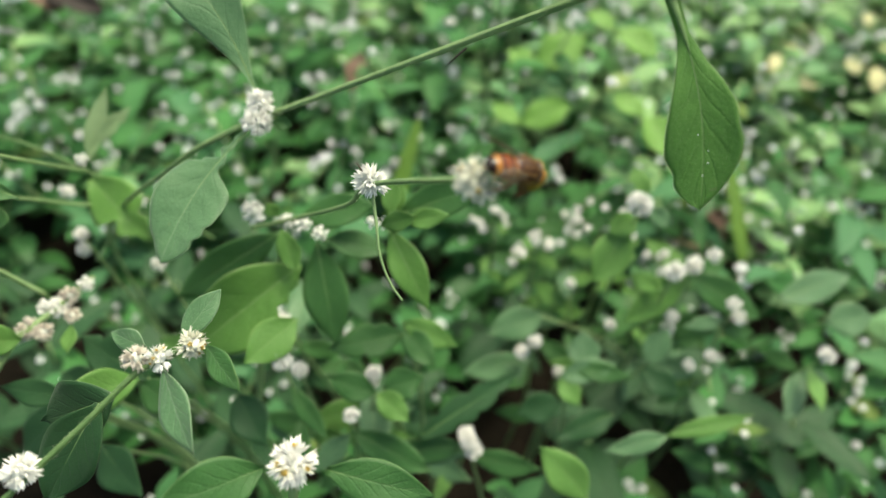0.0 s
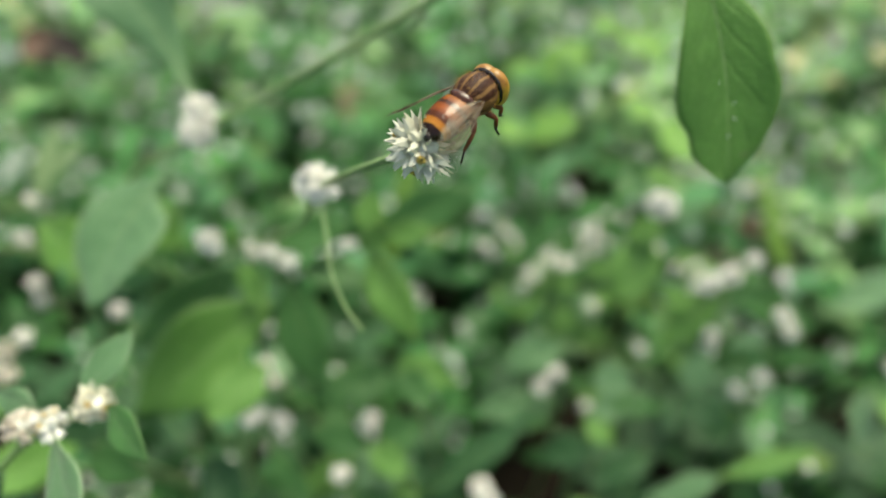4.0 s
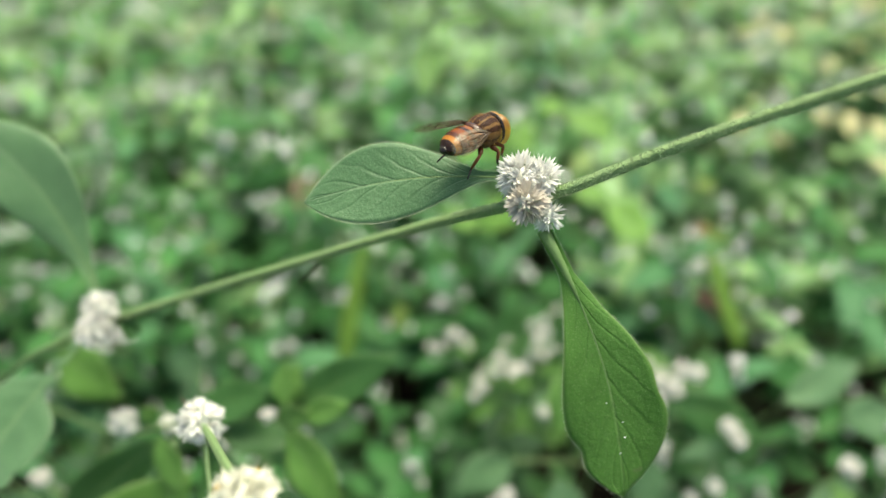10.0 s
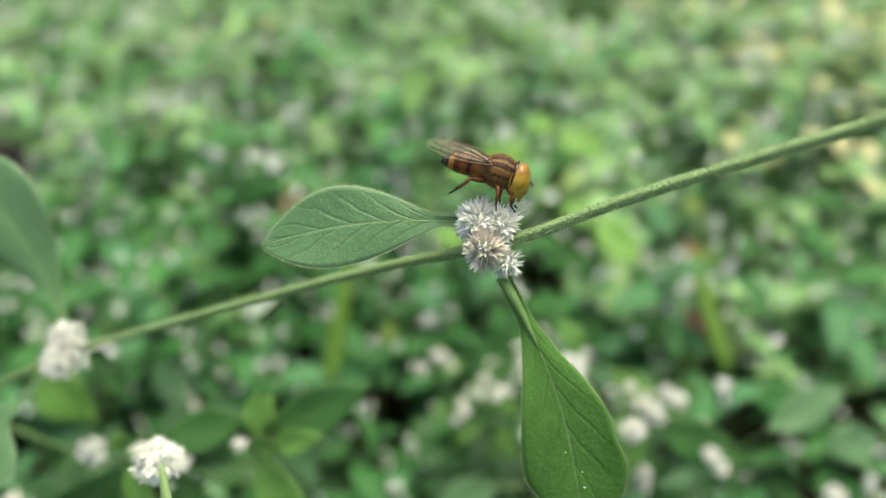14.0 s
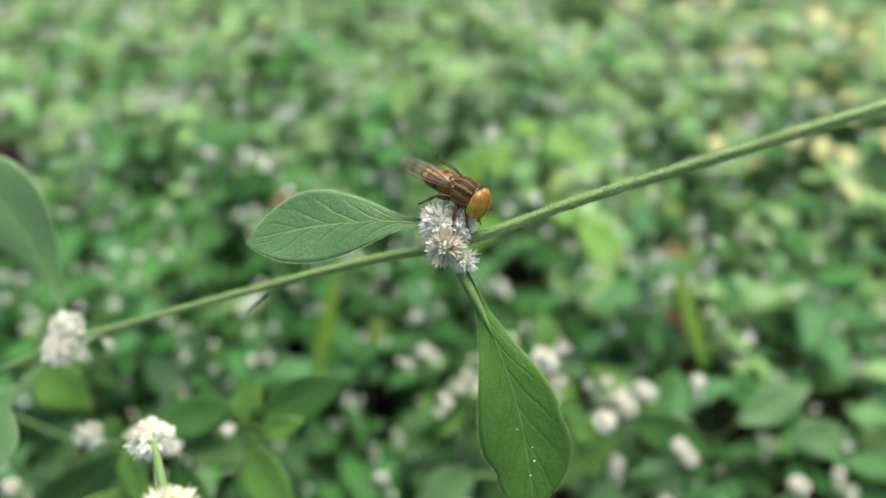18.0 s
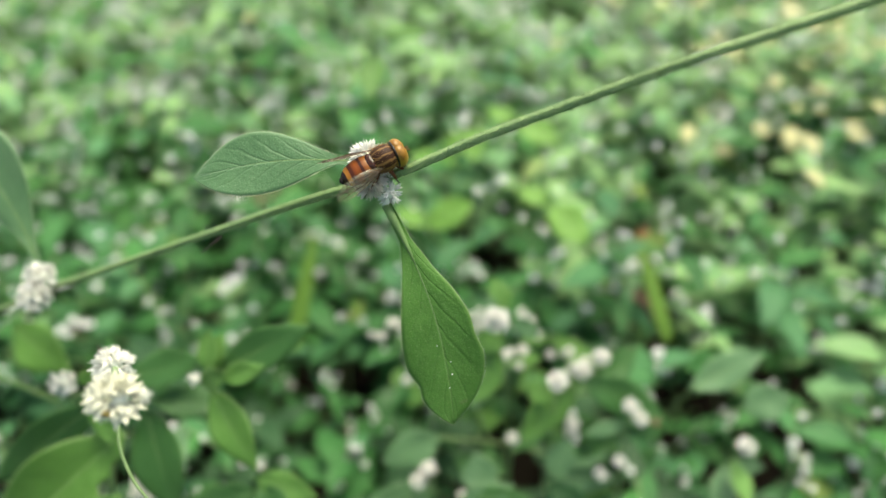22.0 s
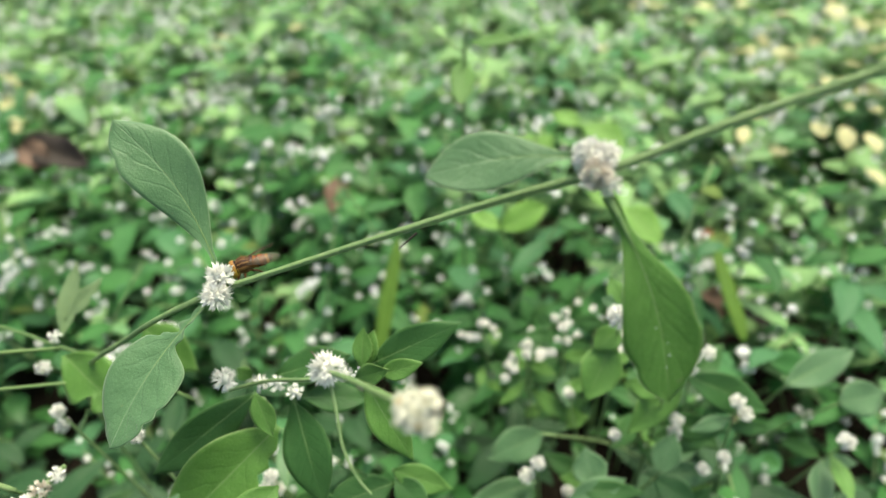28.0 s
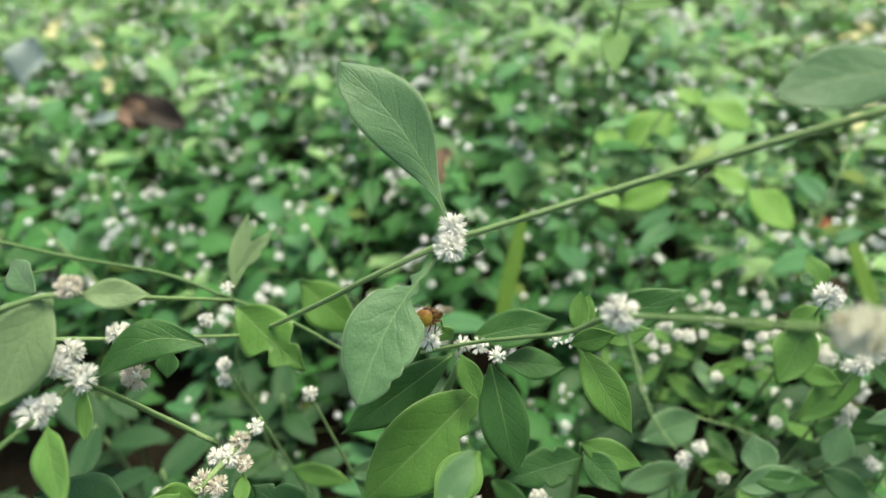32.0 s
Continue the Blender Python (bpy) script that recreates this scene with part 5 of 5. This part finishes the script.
def make_under_leaves():
    """Leafy weeds below the long branch, some of their leaves eaten into."""
    holes = ((1, 0.35, 0.35, 0.03), (-1, 0.55, 0.4, 0.03), (1, 0.75, 0.35, 0.03), (-1, 0.25, 0.25, 0.025))
    rows = (
        ("weed with a dark leaf full of insect bites", (((-0.0843, 0.1711, 0.1811), (-0.1014, 0.1769, 0.1894), 0.0120, LEAF_DARK_SHADED, holes), ((-0.0864, 0.1701, 0.1801), (-0.0734, 0.1660, 0.1741), 0.0090, LEAF, ()))),
        ("weed with dark narrow leaves", (((-0.0998, 0.1624, 0.1844), (-0.1158, 0.1628, 0.1865), 0.0068, LEAF_DARK_SHADED, ()), ((-0.1000, 0.1618, 0.1838), (-0.0889, 0.1567, 0.1827), 0.0075, LEAF_DARK_SHADED, ()))),
        ("weed with leaves eaten into along their edges", (((-0.0199, 0.1958, 0.1736), (-0.0414, 0.1888, 0.1736), 0.0105, LEAF, holes), ((-0.0202, 0.1982, 0.1764), (-0.0036, 0.1947, 0.1709), 0.0080, LEAF_LIGHT, ()), ((-0.0194, 0.1966, 0.1745), (-0.0101, 0.1879, 0.1696), 0.0085, LEAF, ()))),
        ("weed with oval green leaves", (((-0.0268, 0.1814, 0.1636), (-0.0411, 0.1833, 0.1672), 0.0088, LEAF, ()), ((-0.0244, 0.1826, 0.1647), (-0.0128, 0.1857, 0.1673), 0.0100, LEAF, ()), ((-0.0260, 0.1814, 0.1636), (-0.0160, 0.1747, 0.1609), 0.0080, LEAF_LIGHT, ()))),
        ("weed with one long leaf full of small bites", (((-0.0142, 0.1808, 0.1378), (0.0179, 0.2005, 0.1515), 0.0095, LEAF_DARK_SHADED, holes + ((1, 0.55, 0.3, 0.02), (-1, 0.8, 0.3, 0.02))),)),
        ("weed with blue-green leaves in a rosette", (((0.0338, 0.2078, 0.1376), (0.0536, 0.2129, 0.1416), 0.0085, LEAF_GREY, ()), ((0.0430, 0.2119, 0.1385), (0.0414, 0.2230, 0.1455), 0.0120, LEAF_GREY, ()), ((0.0338, 0.2074, 0.1372), (0.0409, 0.1995, 0.1333), 0.0080, LEAF_LIGHT, ()), ((0.0341, 0.2012, 0.1329), (0.0191, 0.1968, 0.1293), 0.0110, LEAF_DARK_SHADED, ()))),
        ("weed with blue-green leaves near the soil", (((0.0676, 0.2195, 0.1330), (0.0745, 0.2290, 0.1433), 0.0100, LEAF_GREY, ()), ((0.0656, 0.2181, 0.1316), (0.0795, 0.2101, 0.1270), 0.0105, LEAF_DARK_SHADED, ()), ((0.0537, 0.2007, 0.1275), (0.0329, 0.1906, 0.1268), 0.0100, LEAF_DARK_SHADED, ()))),
        ("weed with narrow pale leaves", (((0.0668, 0.1877, 0.1394), (0.0949, 0.1940, 0.1449), 0.0060, LEAF_LIGHT, ()), ((0.0668, 0.1874, 0.1391), (0.0469, 0.1826, 0.1348), 0.0070, LEAF_GREY, ()))),
        ("weed with a broad light green leaf", (((0.0390, 0.1660, 0.1380), (0.0234, 0.1763, 0.1481), 0.0120, LEAF_LIGHT, ()), ((0.0373, 0.2106, 0.1402), (0.0594, 0.2093, 0.1386), 0.0070, LEAF, ()))),
        ("weed with dull blue-green leaves", (((0.1250, 0.2514, 0.1373), (0.1589, 0.2671, 0.1383), 0.0130, LEAF_GREY, ()), ((0.1437, 0.2459, 0.1318), (0.1627, 0.2486, 0.1340), 0.0140, LEAF_GREY, ()), ((0.0293, 0.2351, 0.1368), (0.0081, 0.2292, 0.1315), 0.0130, LEAF_GREY, ()))),
        ("weed with leaves darkened for the shade", (((-0.1086, 0.1677, 0.1690), (-0.1200, 0.1581, 0.1600), 0.0110, LEAF_DARK_SHADED, ()), ((-0.0987, 0.1605, 0.1619), (-0.0852, 0.1497, 0.1568), 0.0110, LEAF_DARK_SHADED, ()), ((-0.1168, 0.1792, 0.1667), (-0.1034, 0.1752, 0.1627), 0.0100, LEAF_DARK_SHADED, ()), ((-0.0661, 0.1774, 0.1641), (-0.0559, 0.1656, 0.1580), 0.0110, LEAF_DARK_SHADED, ()))))
    for label, leaves in rows:
        base = Vector(leaves[0][0])
        s = thing("leafy_weed", (base.x + 0.006, base.y + 0.03, 0.0), label, "plant", "leafy weeds under the branch")
        for k, (b, t, w, mat, bites) in enumerate(leaves):
            p = Vector(b)
            stem(s, (s.location, s.location.lerp(p, 0.6) + Vector((0.002, 0.006, 0.004)), p), 0.0008, 0.0004, name="stem" if k == 0 else "leaf_stalk")
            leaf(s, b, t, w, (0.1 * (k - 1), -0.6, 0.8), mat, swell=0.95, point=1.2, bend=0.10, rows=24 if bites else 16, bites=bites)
    for k, p in enumerate(((-0.1109, 0.1567, 0.2057), (-0.1137, 0.1536, 0.2054), (-0.1080, 0.1537, 0.2035), (-0.1091, 0.1488, 0.2024), (-0.1112, 0.1471, 0.2022), (-0.1065, 0.1500, 0.2021))):
        if k == 0:
            s = thing("flower_spike_weed", (-0.1088, 0.1423, 0.1979), "second weed stem crowded with white flower heads", "plant")
            stem(s, ((-0.1093, 0.1631, 0.2071), (-0.1107, 0.1552, 0.2041), (-0.1088, 0.1423, 0.1979), (-0.1135, 0.1375, 0.1750)), 0.0006, 0.0009)
        flower_head(s, p, 0.0017, 22, FLORET if k % 3 else FLORET_OLD, seed=160 + k, label="white spiky flower head")


make_under_leaves()


def make_sunlit_leaves():
    """Yellow leaves among the weeds that stand in for sunlit patches."""
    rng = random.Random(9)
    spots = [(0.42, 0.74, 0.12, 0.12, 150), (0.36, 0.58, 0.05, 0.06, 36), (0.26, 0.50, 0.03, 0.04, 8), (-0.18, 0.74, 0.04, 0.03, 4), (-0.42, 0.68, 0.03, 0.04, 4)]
    k = 0
    for cx, cy, sx, sy, count in spots:
        for _ in range(count):
            k += 1
            at = (cx + rng.gauss(0, sx), cy + rng.gauss(0, sy), 0.105 + rng.uniform(-0.025, 0.03))
            s = thing("yellow_leaf", at, "pale yellow leaf set in for a sunlit spot", "leaf", "yellowed leaves")
            part("blade", leaf_bm(rng.uniform(0.012, 0.026), rng.uniform(0.007, 0.014), 0.8, 0.7, 0.15, 0.3, 0.05, rows=8, cols=3, seed=k), SUNLIT_YELLOW, s, "", Matrix.Rotation(rng.uniform(0, 6.28), 4, "Z") @ Matrix.Rotation(rng.uniform(0, 0.6), 4, "X"))


make_sunlit_leaves()


# ---- the hoverfly ----
def make_fly():
    mm = 0.001
    fly = thing("hoverfly", (0, 0, 0), "orange and dark striped hoverfly with yellow eyes and clear wings", "insect")
    scale = Matrix.Scale(1.12 * mm, 4)

    def body(name, bm, material, parent=fly, label=""):
        bmesh.ops.transform(bm, matrix=scale, verts=bm.verts)
        return part(name, bm, material, parent, label)

    thorax = body("thorax", blob(bmesh.new(), (0, 0.9, 0.22), (1.82, 2.05, 1.75), 24, 18), THORAX, label="dark thorax with pale stripes")
    body("scutellum", blob(bmesh.new(), (0, -0.80, 0.98), (1.20, 0.66, 0.52), 14, 10), SHELL, thorax)
    body("belly_plate", blob(bmesh.new(), (0, 0.9, -0.55), (1.35, 1.6, 1.1), 16, 10), RUST, thorax)
    # the abdomen is turned on its long axis from rings
    bm, rings = bmesh.new(), []
    profile = ((-0.2, 1.40), (-0.9, 1.66), (-1.9, 1.78), (-2.6, 1.76), (-3.3, 1.64), (-4.0, 1.40), (-4.6, 1.02), (-4.95, 0.62), (-5.05, 0.35))
    for k, (y, r) in enumerate(profile):
        drop = -0.02 * (y + 0.75) ** 2
        groove = 0.97 if k % 2 else 1.0
        rings.append([bm.verts.new((r * groove * math.cos(2 * math.pi * j / 22), y, 0.10 + drop + 0.70 * r * groove * math.sin(2 * math.pi * j / 22))) for j in range(22)])
    for a, b in zip(rings, rings[1:]):
        for j in range(22):
            bm.faces.new((a[j], b[j], b[(j + 1) % 22], a[(j + 1) % 22]))
    bm.faces.new(rings[0])
    bm.faces.new(rings[-1][::-1])
    bmesh.ops.recalc_face_normals(bm, faces=bm.faces)
    abdomen = body("abdomen", bm, ABDOMEN, label="glossy orange abdomen with dark bands")
    body("tail_tip", blob(bmesh.new(), (0, -4.95, -0.28), (0.52, 0.42, 0.42), 12, 8), BLACK, abdomen)
    fuzz, rng = bmesh.new(), random.Random(77)
    for _ in range(420):
        d = Vector((rng.gauss(0, 1), rng.gauss(0, 1), rng.gauss(0.3, 1))).normalized()
        p = Vector((1.82 * d.x, 0.9 + 2.05 * d.y, 0.22 + 1.75 * d.z)) * 0.99
        q = p + (d + Vector((rng.uniform(-0.4, 0.4), rng.uniform(-0.9, 0.1), rng.uniform(-0.2, 0.4)))) * rng.uniform(0.14, 0.30)
        tube(fuzz, [p, q], [0.018, 0.006], 3)
    body("fuzz", fuzz, FACE, thorax, "fine golden hairs")
    head = body("head", blob(bmesh.new(), (0, 2.42, -0.02), (1.76, 0.42, 1.82), 20, 12), BLACK)
    for s in (1, -1):
        eye = body("eye", blob(bmesh.new(), (0.45 * s, 2.92, -0.12), (1.42, 1.12, 1.78), 24, 20), EYE, head, "large yellow eye flecked with brown")
    body("face", blob(bmesh.new(), (0, 3.75, -0.75), (0.45, 0.40, 0.75), 12, 10), FACE, head)
    body("mouthparts", tube(bmesh.new(), [Vector((0, 3.5, -1.2)), Vector((0, 3.6, -1.8)), Vector((0, 3.5, -2.3))], [0.3, 0.15], 8), FACE, head)
    for s in (1, -1):
        body("antenna", tube(bmesh.new(), [Vector((0.12 * s, 3.9, 0.0)), Vector((0.2 * s, 4.3, -0.05)), Vector((0.3 * s, 4.5, -0.25))], [0.12, 0.09], 6), RUST, head)
        # wing: a thin membrane with raised veins, laid back beside the abdomen
        outline = [(0.96 * x, 1.06 * y) for x, y in ((0, 0), (0.3, -1.1), (0.7, -2.8), (0.9, -4.6), (0.7, -6.0), (0.15, -6.9), (-0.6, -6.6), (-1.2, -5.4), (-1.35, -3.8), (-1.0, -1.9), (-0.45, -0.7))]
        wm = Matrix.Translation((1.45 * s, 0.30, 0.85)) @ Matrix.Rotation(0.20 * s, 4, "Z") @ Matrix.Rotation(-0.05, 4, "X") @ Matrix.Rotation(0.85 * s, 4, "Y")
        bm = bmesh.new()
        tops = [[bm.verts.new(wm @ Vector((x * s, y, 0.06 * math.sin(y * 1.7) + d))) for x, y in outline] for d in (0.012, -0.012)]
        bm.faces.new(tops[0])
        bm.faces.new(tops[1][::-1])
        for j in range(len(outline)):
            k = (j + 1) % len(outline)
            bm.faces.new((tops[0][j], tops[1][j], tops[1][k], tops[0][k]))
        wing = body("wing", bm, WING, label="clear wing with brown veins")
        for line in (((0, 0), (0.35, -1.2), (0.7, -2.8), (0.9, -4.6), (0.7, -6.0)), ((0, -0.4), (0.3, -2.6), (0.35, -4.6), (0.2, -6.4)), ((-0.1, -0.5), (-0.25, -2.6), (-0.3, -4.6), (-0.5, -6.2)), ((-0.2, -0.6), (-0.7, -2.4), (-0.9, -4.6)), ((0.33, -4.0), (-0.28, -4.2), (-0.88, -4.1)), ((0.45, -2.2), (-0.2, -2.4)), ((-0.28, -5.2), (-1.1, -5.0)), ((0.35, -5.2), (-0.4, -5.5))):
            body("vein", tube(bmesh.new(), curve_points([wm @ Vector((0.96 * x * s, 1.06 * y, 0.06 * math.sin(1.06 * y * 1.7) + 0.02)) for x, y in line], 3), [0.065, 0.04], 5), VEIN, wing)
        for root, knee, ankle, toe in (((0.7, 2.0, -0.9), (1.6, 2.7, -1.5), (1.3, 3.0, -2.7), (1.2, 3.6, -3.2)), ((0.8, 1.0, -1.0), (2.1, 1.3, -1.4), (2.0, 1.5, -2.8), (2.3, 1.7, -3.4)), ((0.8, -0.1, -1.0), (2.0, -1.6, -1.0), (1.9, -2.6, -2.3), (2.2, -3.4, -3.1))):
            pts = [Vector((p[0] * s, p[1], p[2])) for p in (root, knee, ankle, toe)]
            bm = bmesh.new()
            tube(bm, [pts[0], pts[0].lerp(pts[1], 0.5), pts[1]], [0.22, 0.30, 0.18], 8)
            tube(bm, [pts[1], pts[1].lerp(pts[2], 0.5), pts[2]], [0.16, 0.19, 0.13], 8)
            leg = body("leg", bm, LEG)
            body("foot", tube(bmesh.new(), [pts[2], pts[2].lerp(pts[3], 0.5), pts[3]], [0.11, 0.09], 6), BLACK, leg)
    return fly


hoverfly = make_fly()

FLIGHT = [
    (0.0, 0.0004, 0.1526, 0.2721, -34.6, 22.1, -71.3),
    (0.5, -0.0000, 0.1522, 0.2717, -33.6, 21.7, -69.6),
    (1.0, -0.0002, 0.1529, 0.2723, -33.6, 23.1, -69.9),
    (1.5, -0.0004, 0.1533, 0.2727, -34.2, 23.2, -70.7),
    (2.0, -0.0004, 0.1527, 0.2721, -33.3, 23.8, -69.1),
    (2.5, -0.0001, 0.1535, 0.2728, -35.1, 23.8, -71.1),
    (3.4, -0.0012, 0.1533, 0.2727, -29.6, 22.3, -76.7),
    (4.1, -0.0005, 0.1547, 0.2742, 11.4, 3.9, -23.7),
    (4.5, -0.0005, 0.1610, 0.2758, 15.5, -18.4, 44.3),
    (4.6, -0.0016, 0.1641, 0.2767, 28.1, -7.0, -8.4),
    (4.7, -0.0033, 0.1691, 0.2768, 12.6, 27.1, -40.3),
    (4.8, 0.0156, 0.1810, 0.2802, 22.7, 19.5, -21.6),
    (4.9, 0.0199, 0.1866, 0.2807, 27.8, 7.9, -6.0),
    (5.0, 0.0228, 0.1893, 0.2811, 28.7, 2.1, 1.6),
    (5.1, 0.0267, 0.1868, 0.2817, 29.1, 2.2, 1.3),
    (5.2, 0.0285, 0.1826, 0.2828, 29.4, 0.7, 2.3),
    (5.3, 0.0298, 0.1806, 0.2805, 29.8, 0.8, 2.0),
    (5.4, 0.0225, 0.1822, 0.2828, 30.0, 2.4, 0.5),
    (5.5, 0.0180, 0.1830, 0.2840, 30.3, 4.0, -1.1),
    (5.7, 0.0105, 0.1858, 0.2877, 27.1, 30.6, -27.2),
    (6.0, 0.0149, 0.1863, 0.2849, -5.4, 45.3, -88.4),
    (6.5, 0.0175, 0.1865, 0.2852, 0.3, 29.3, -61.4),
    (7.0, 0.0183, 0.1870, 0.2856, -5.5, 7.4, -42.6),
    (7.5, 0.0182, 0.1875, 0.2863, -8.7, 7.3, -45.9),
    (8.0, 0.0181, 0.1872, 0.2860, -11.4, 9.2, -53.3),
    (8.5, 0.0184, 0.1869, 0.2855, -8.7, 5.4, -45.7),
    (9.0, 0.0186, 0.1867, 0.2852, -6.6, 0.2, -36.4),
    (9.5, 0.0187, 0.1866, 0.2853, -8.5, 2.7, -39.0),
    (10.0, 0.0182, 0.1871, 0.2859, -8.7, 3.7, -45.7),
    (10.5, 0.0196, 0.1876, 0.2864, -0.7, -11.0, -68.5),
    (11.0, 0.0208, 0.1873, 0.2861, 2.7, -24.3, -86.8),
    (11.5, 0.0219, 0.1870, 0.2857, 11.7, -25.4, -110.5),
    (12.0, 0.0239, 0.1874, 0.2862, -4.2, -29.7, -96.9),
    (12.5, 0.0251, 0.1874, 0.2861, -9.8, -30.0, -95.1),
    (13.0, 0.0253, 0.1872, 0.2859, -7.7, -29.5, -95.1),
    (13.5, 0.0250, 0.1873, 0.2860, -12.6, -28.3, -96.8),
    (14.0, 0.0247, 0.1876, 0.2864, -13.5, -25.1, -100.7),
    (14.5, 0.0246, 0.1875, 0.2864, -9.4, -26.3, -98.8),
    (15.5, 0.0249, 0.1878, 0.2867, -11.8, -26.7, -99.7),
    (16.5, 0.0250, 0.1874, 0.2863, -12.5, -25.5, -103.2),
    (17.0, 0.0254, 0.1867, 0.2853, -18.5, -22.4, -110.1),
    (17.5, 0.0257, 0.1863, 0.2849, -14.5, -17.0, -118.9),
    (18.0, 0.0255, 0.1866, 0.2851, -12.3, -13.0, -124.4),
    (18.5, 0.0259, 0.1864, 0.2849, -3.7, -9.3, -133.5),
    (19.0, 0.0247, 0.1844, 0.2857, -13.2, 1.6, -161.0),
    (19.5, 0.0231, 0.1840, 0.2850, -10.5, -3.5, 177.6),
    (20.0, 0.0222, 0.1817, 0.2822, -30.3, -3.6, 177.8),
    (20.5, 0.0247, 0.1800, 0.2801, -42.8, 7.5, -171.0),
    (21.0, 0.0277, 0.1799, 0.2799, -31.5, 39.6, -117.2),
    (21.5, 0.0259, 0.1813, 0.2817, 13.3, 32.9, -62.0),
    (22.0, 0.0248, 0.1820, 0.2825, 14.4, 27.4, -58.8),
    (22.5, 0.0249, 0.1821, 0.2827, 13.0, 28.2, -60.8),
    (23.0, 0.0244, 0.1825, 0.2831, 14.2, 27.2, -58.7),
    (23.5, 0.0245, 0.1823, 0.2829, 14.7, 18.1, -51.9),
    (24.0, 0.0250, 0.1849, 0.2845, 12.2, 10.2, -48.8),
    (24.5, 0.0258, 0.1849, 0.2847, 12.7, 10.5, -49.0),
    (25.5, 0.0228, 0.1856, 0.2855, 16.4, 6.7, -44.2),
    (26.2, 0.0223, 0.1863, 0.2878, 25.0, 14.1, 23.7),
    (26.5, 0.0217, 0.1894, 0.2886, 9.3, -2.5, 54.6),
    (26.6, 0.0228, 0.1962, 0.2878, 8.0, -6.3, 63.2),
    (26.7, 0.0168, 0.2025, 0.2834, 5.9, -9.3, 72.1),
    (26.8, 0.0161, 0.2092, 0.2796, 6.5, -10.6, 78.3),
    (26.9, 0.0073, 0.2012, 0.2849, 4.4, -6.3, 80.9),
    (27.0, -0.0097, 0.2018, 0.2763, 7.1, -6.0, 78.8),
    (27.1, -0.0245, 0.1957, 0.2637, 14.5, -8.3, 71.0),
    (27.2, -0.0285, 0.2007, 0.2653, 9.6, -9.4, 75.8),
    (27.3, -0.0235, 0.2099, 0.2653, 6.2, -1.2, 93.0),
    (27.4, -0.0210, 0.2107, 0.2613, 3.0, 4.5, 102.5),
    (27.5, -0.0273, 0.2083, 0.2508, -0.1, 5.7, 105.1),
    (27.6, -0.0318, 0.2099, 0.2472, -1.6, 5.7, 106.1),
    (27.7, -0.0306, 0.2106, 0.2424, -2.3, 5.6, 106.5),
    (27.8, -0.0363, 0.2127, 0.2425, -3.1, 5.4, 107.0),
    (27.9, -0.0463, 0.2142, 0.2421, -1.3, 5.7, 112.0),
    (28.0, -0.0484, 0.2132, 0.2415, -2.8, 5.9, 113.0),
    (28.1, -0.0500, 0.2094, 0.2360, -8.7, 8.8, 117.6),
    (28.2, -0.0450, 0.2056, 0.2303, -8.0, 11.3, 124.0),
    (28.3, -0.0486, 0.2031, 0.2266, -3.4, 8.9, 120.8),
    (28.5, -0.0517, 0.2022, 0.2273, 3.2, 7.8, 122.9),
    (28.7, -0.0530, 0.2030, 0.2240, 37.6, 10.7, 161.4),
    (29.0, -0.0562, 0.2036, 0.2195, 37.7, 11.2, 161.9),
    (29.5, -0.0570, 0.2036, 0.2188, 38.1, 10.8, 162.7),
    (30.0, -0.0580, 0.2042, 0.2184, 38.8, 10.1, 163.2),
    (30.5, -0.0588, 0.2047, 0.2181, 38.2, 10.0, 163.4),
    (31.0, -0.0594, 0.2047, 0.2182, 37.8, 9.7, 164.0),
    (31.5, -0.0592, 0.2047, 0.2182, 36.9, 9.7, 163.5),
    (32.0, -0.0591, 0.2054, 0.2179, 37.6, 9.3, 162.8),
]


def motions():
    walk(hoverfly, [(t, pose(x, y, z, rx, ry, rz)) for t, x, y, z, rx, ry, rz in FLIGHT])
    # the branch springs back when the insect leaves it; its hanging leaf stays plumb
    foot, across = Matrix.Translation((-0.0529, 0.2064, 0.2405)), Vector((0.0, -0.743, 0.669))
    sway = ((0.0, 6.0, 3.5), (1.0, 7.0, 6.0), (2.0, 7.5, 8.0), (2.5, 7.5, 8.0), (4.5, 6.0, 6.5), (5.0, 4.0, 5.0), (5.4, 0.3, 1.0), (6.0, 0.0, 0.0), (27.5, 0.0, 0.0), (28.0, 0.8, 0.0), (28.5, 3.0, 0.0), (29.0, 3.8, 0.0), (32.0, 4.0, 0.0))
    walk(branch, [(t, foot @ Matrix.Rotation(radians(a), 4, across)) for t, a, b in sway])
    hinge, rest = Matrix.Translation(Vector((0.0256, 0.1812, 0.2757)) - branch.location), hanging_leaf.matrix_basis.copy()
    walk(hanging_leaf, [(t, hinge @ Matrix.Rotation(radians(-b), 4, across) @ hinge.inverted() @ rest) for t, a, b in sway])
    # the sprig dips while the camera passes over it
    root, sprig_at = Matrix.Translation((-0.0470, 0.2009, 0.2139)), Matrix.Translation(sprig.location)
    dips = ((0.0, 0.0), (26.5, 0.0), (27.0, 0.06), (27.4, 0.02), (27.8, 0.05), (28.2, 0.045), (28.6, 0.0), (32.0, 0.0))
    walk(sprig, [(t, root @ Matrix.Rotation(a, 4, "X") @ root.inverted() @ sprig_at) for t, a in dips])
    walk(focus_point, [(t, Matrix.Translation(at)) for t, at in FOCUS])


motions()
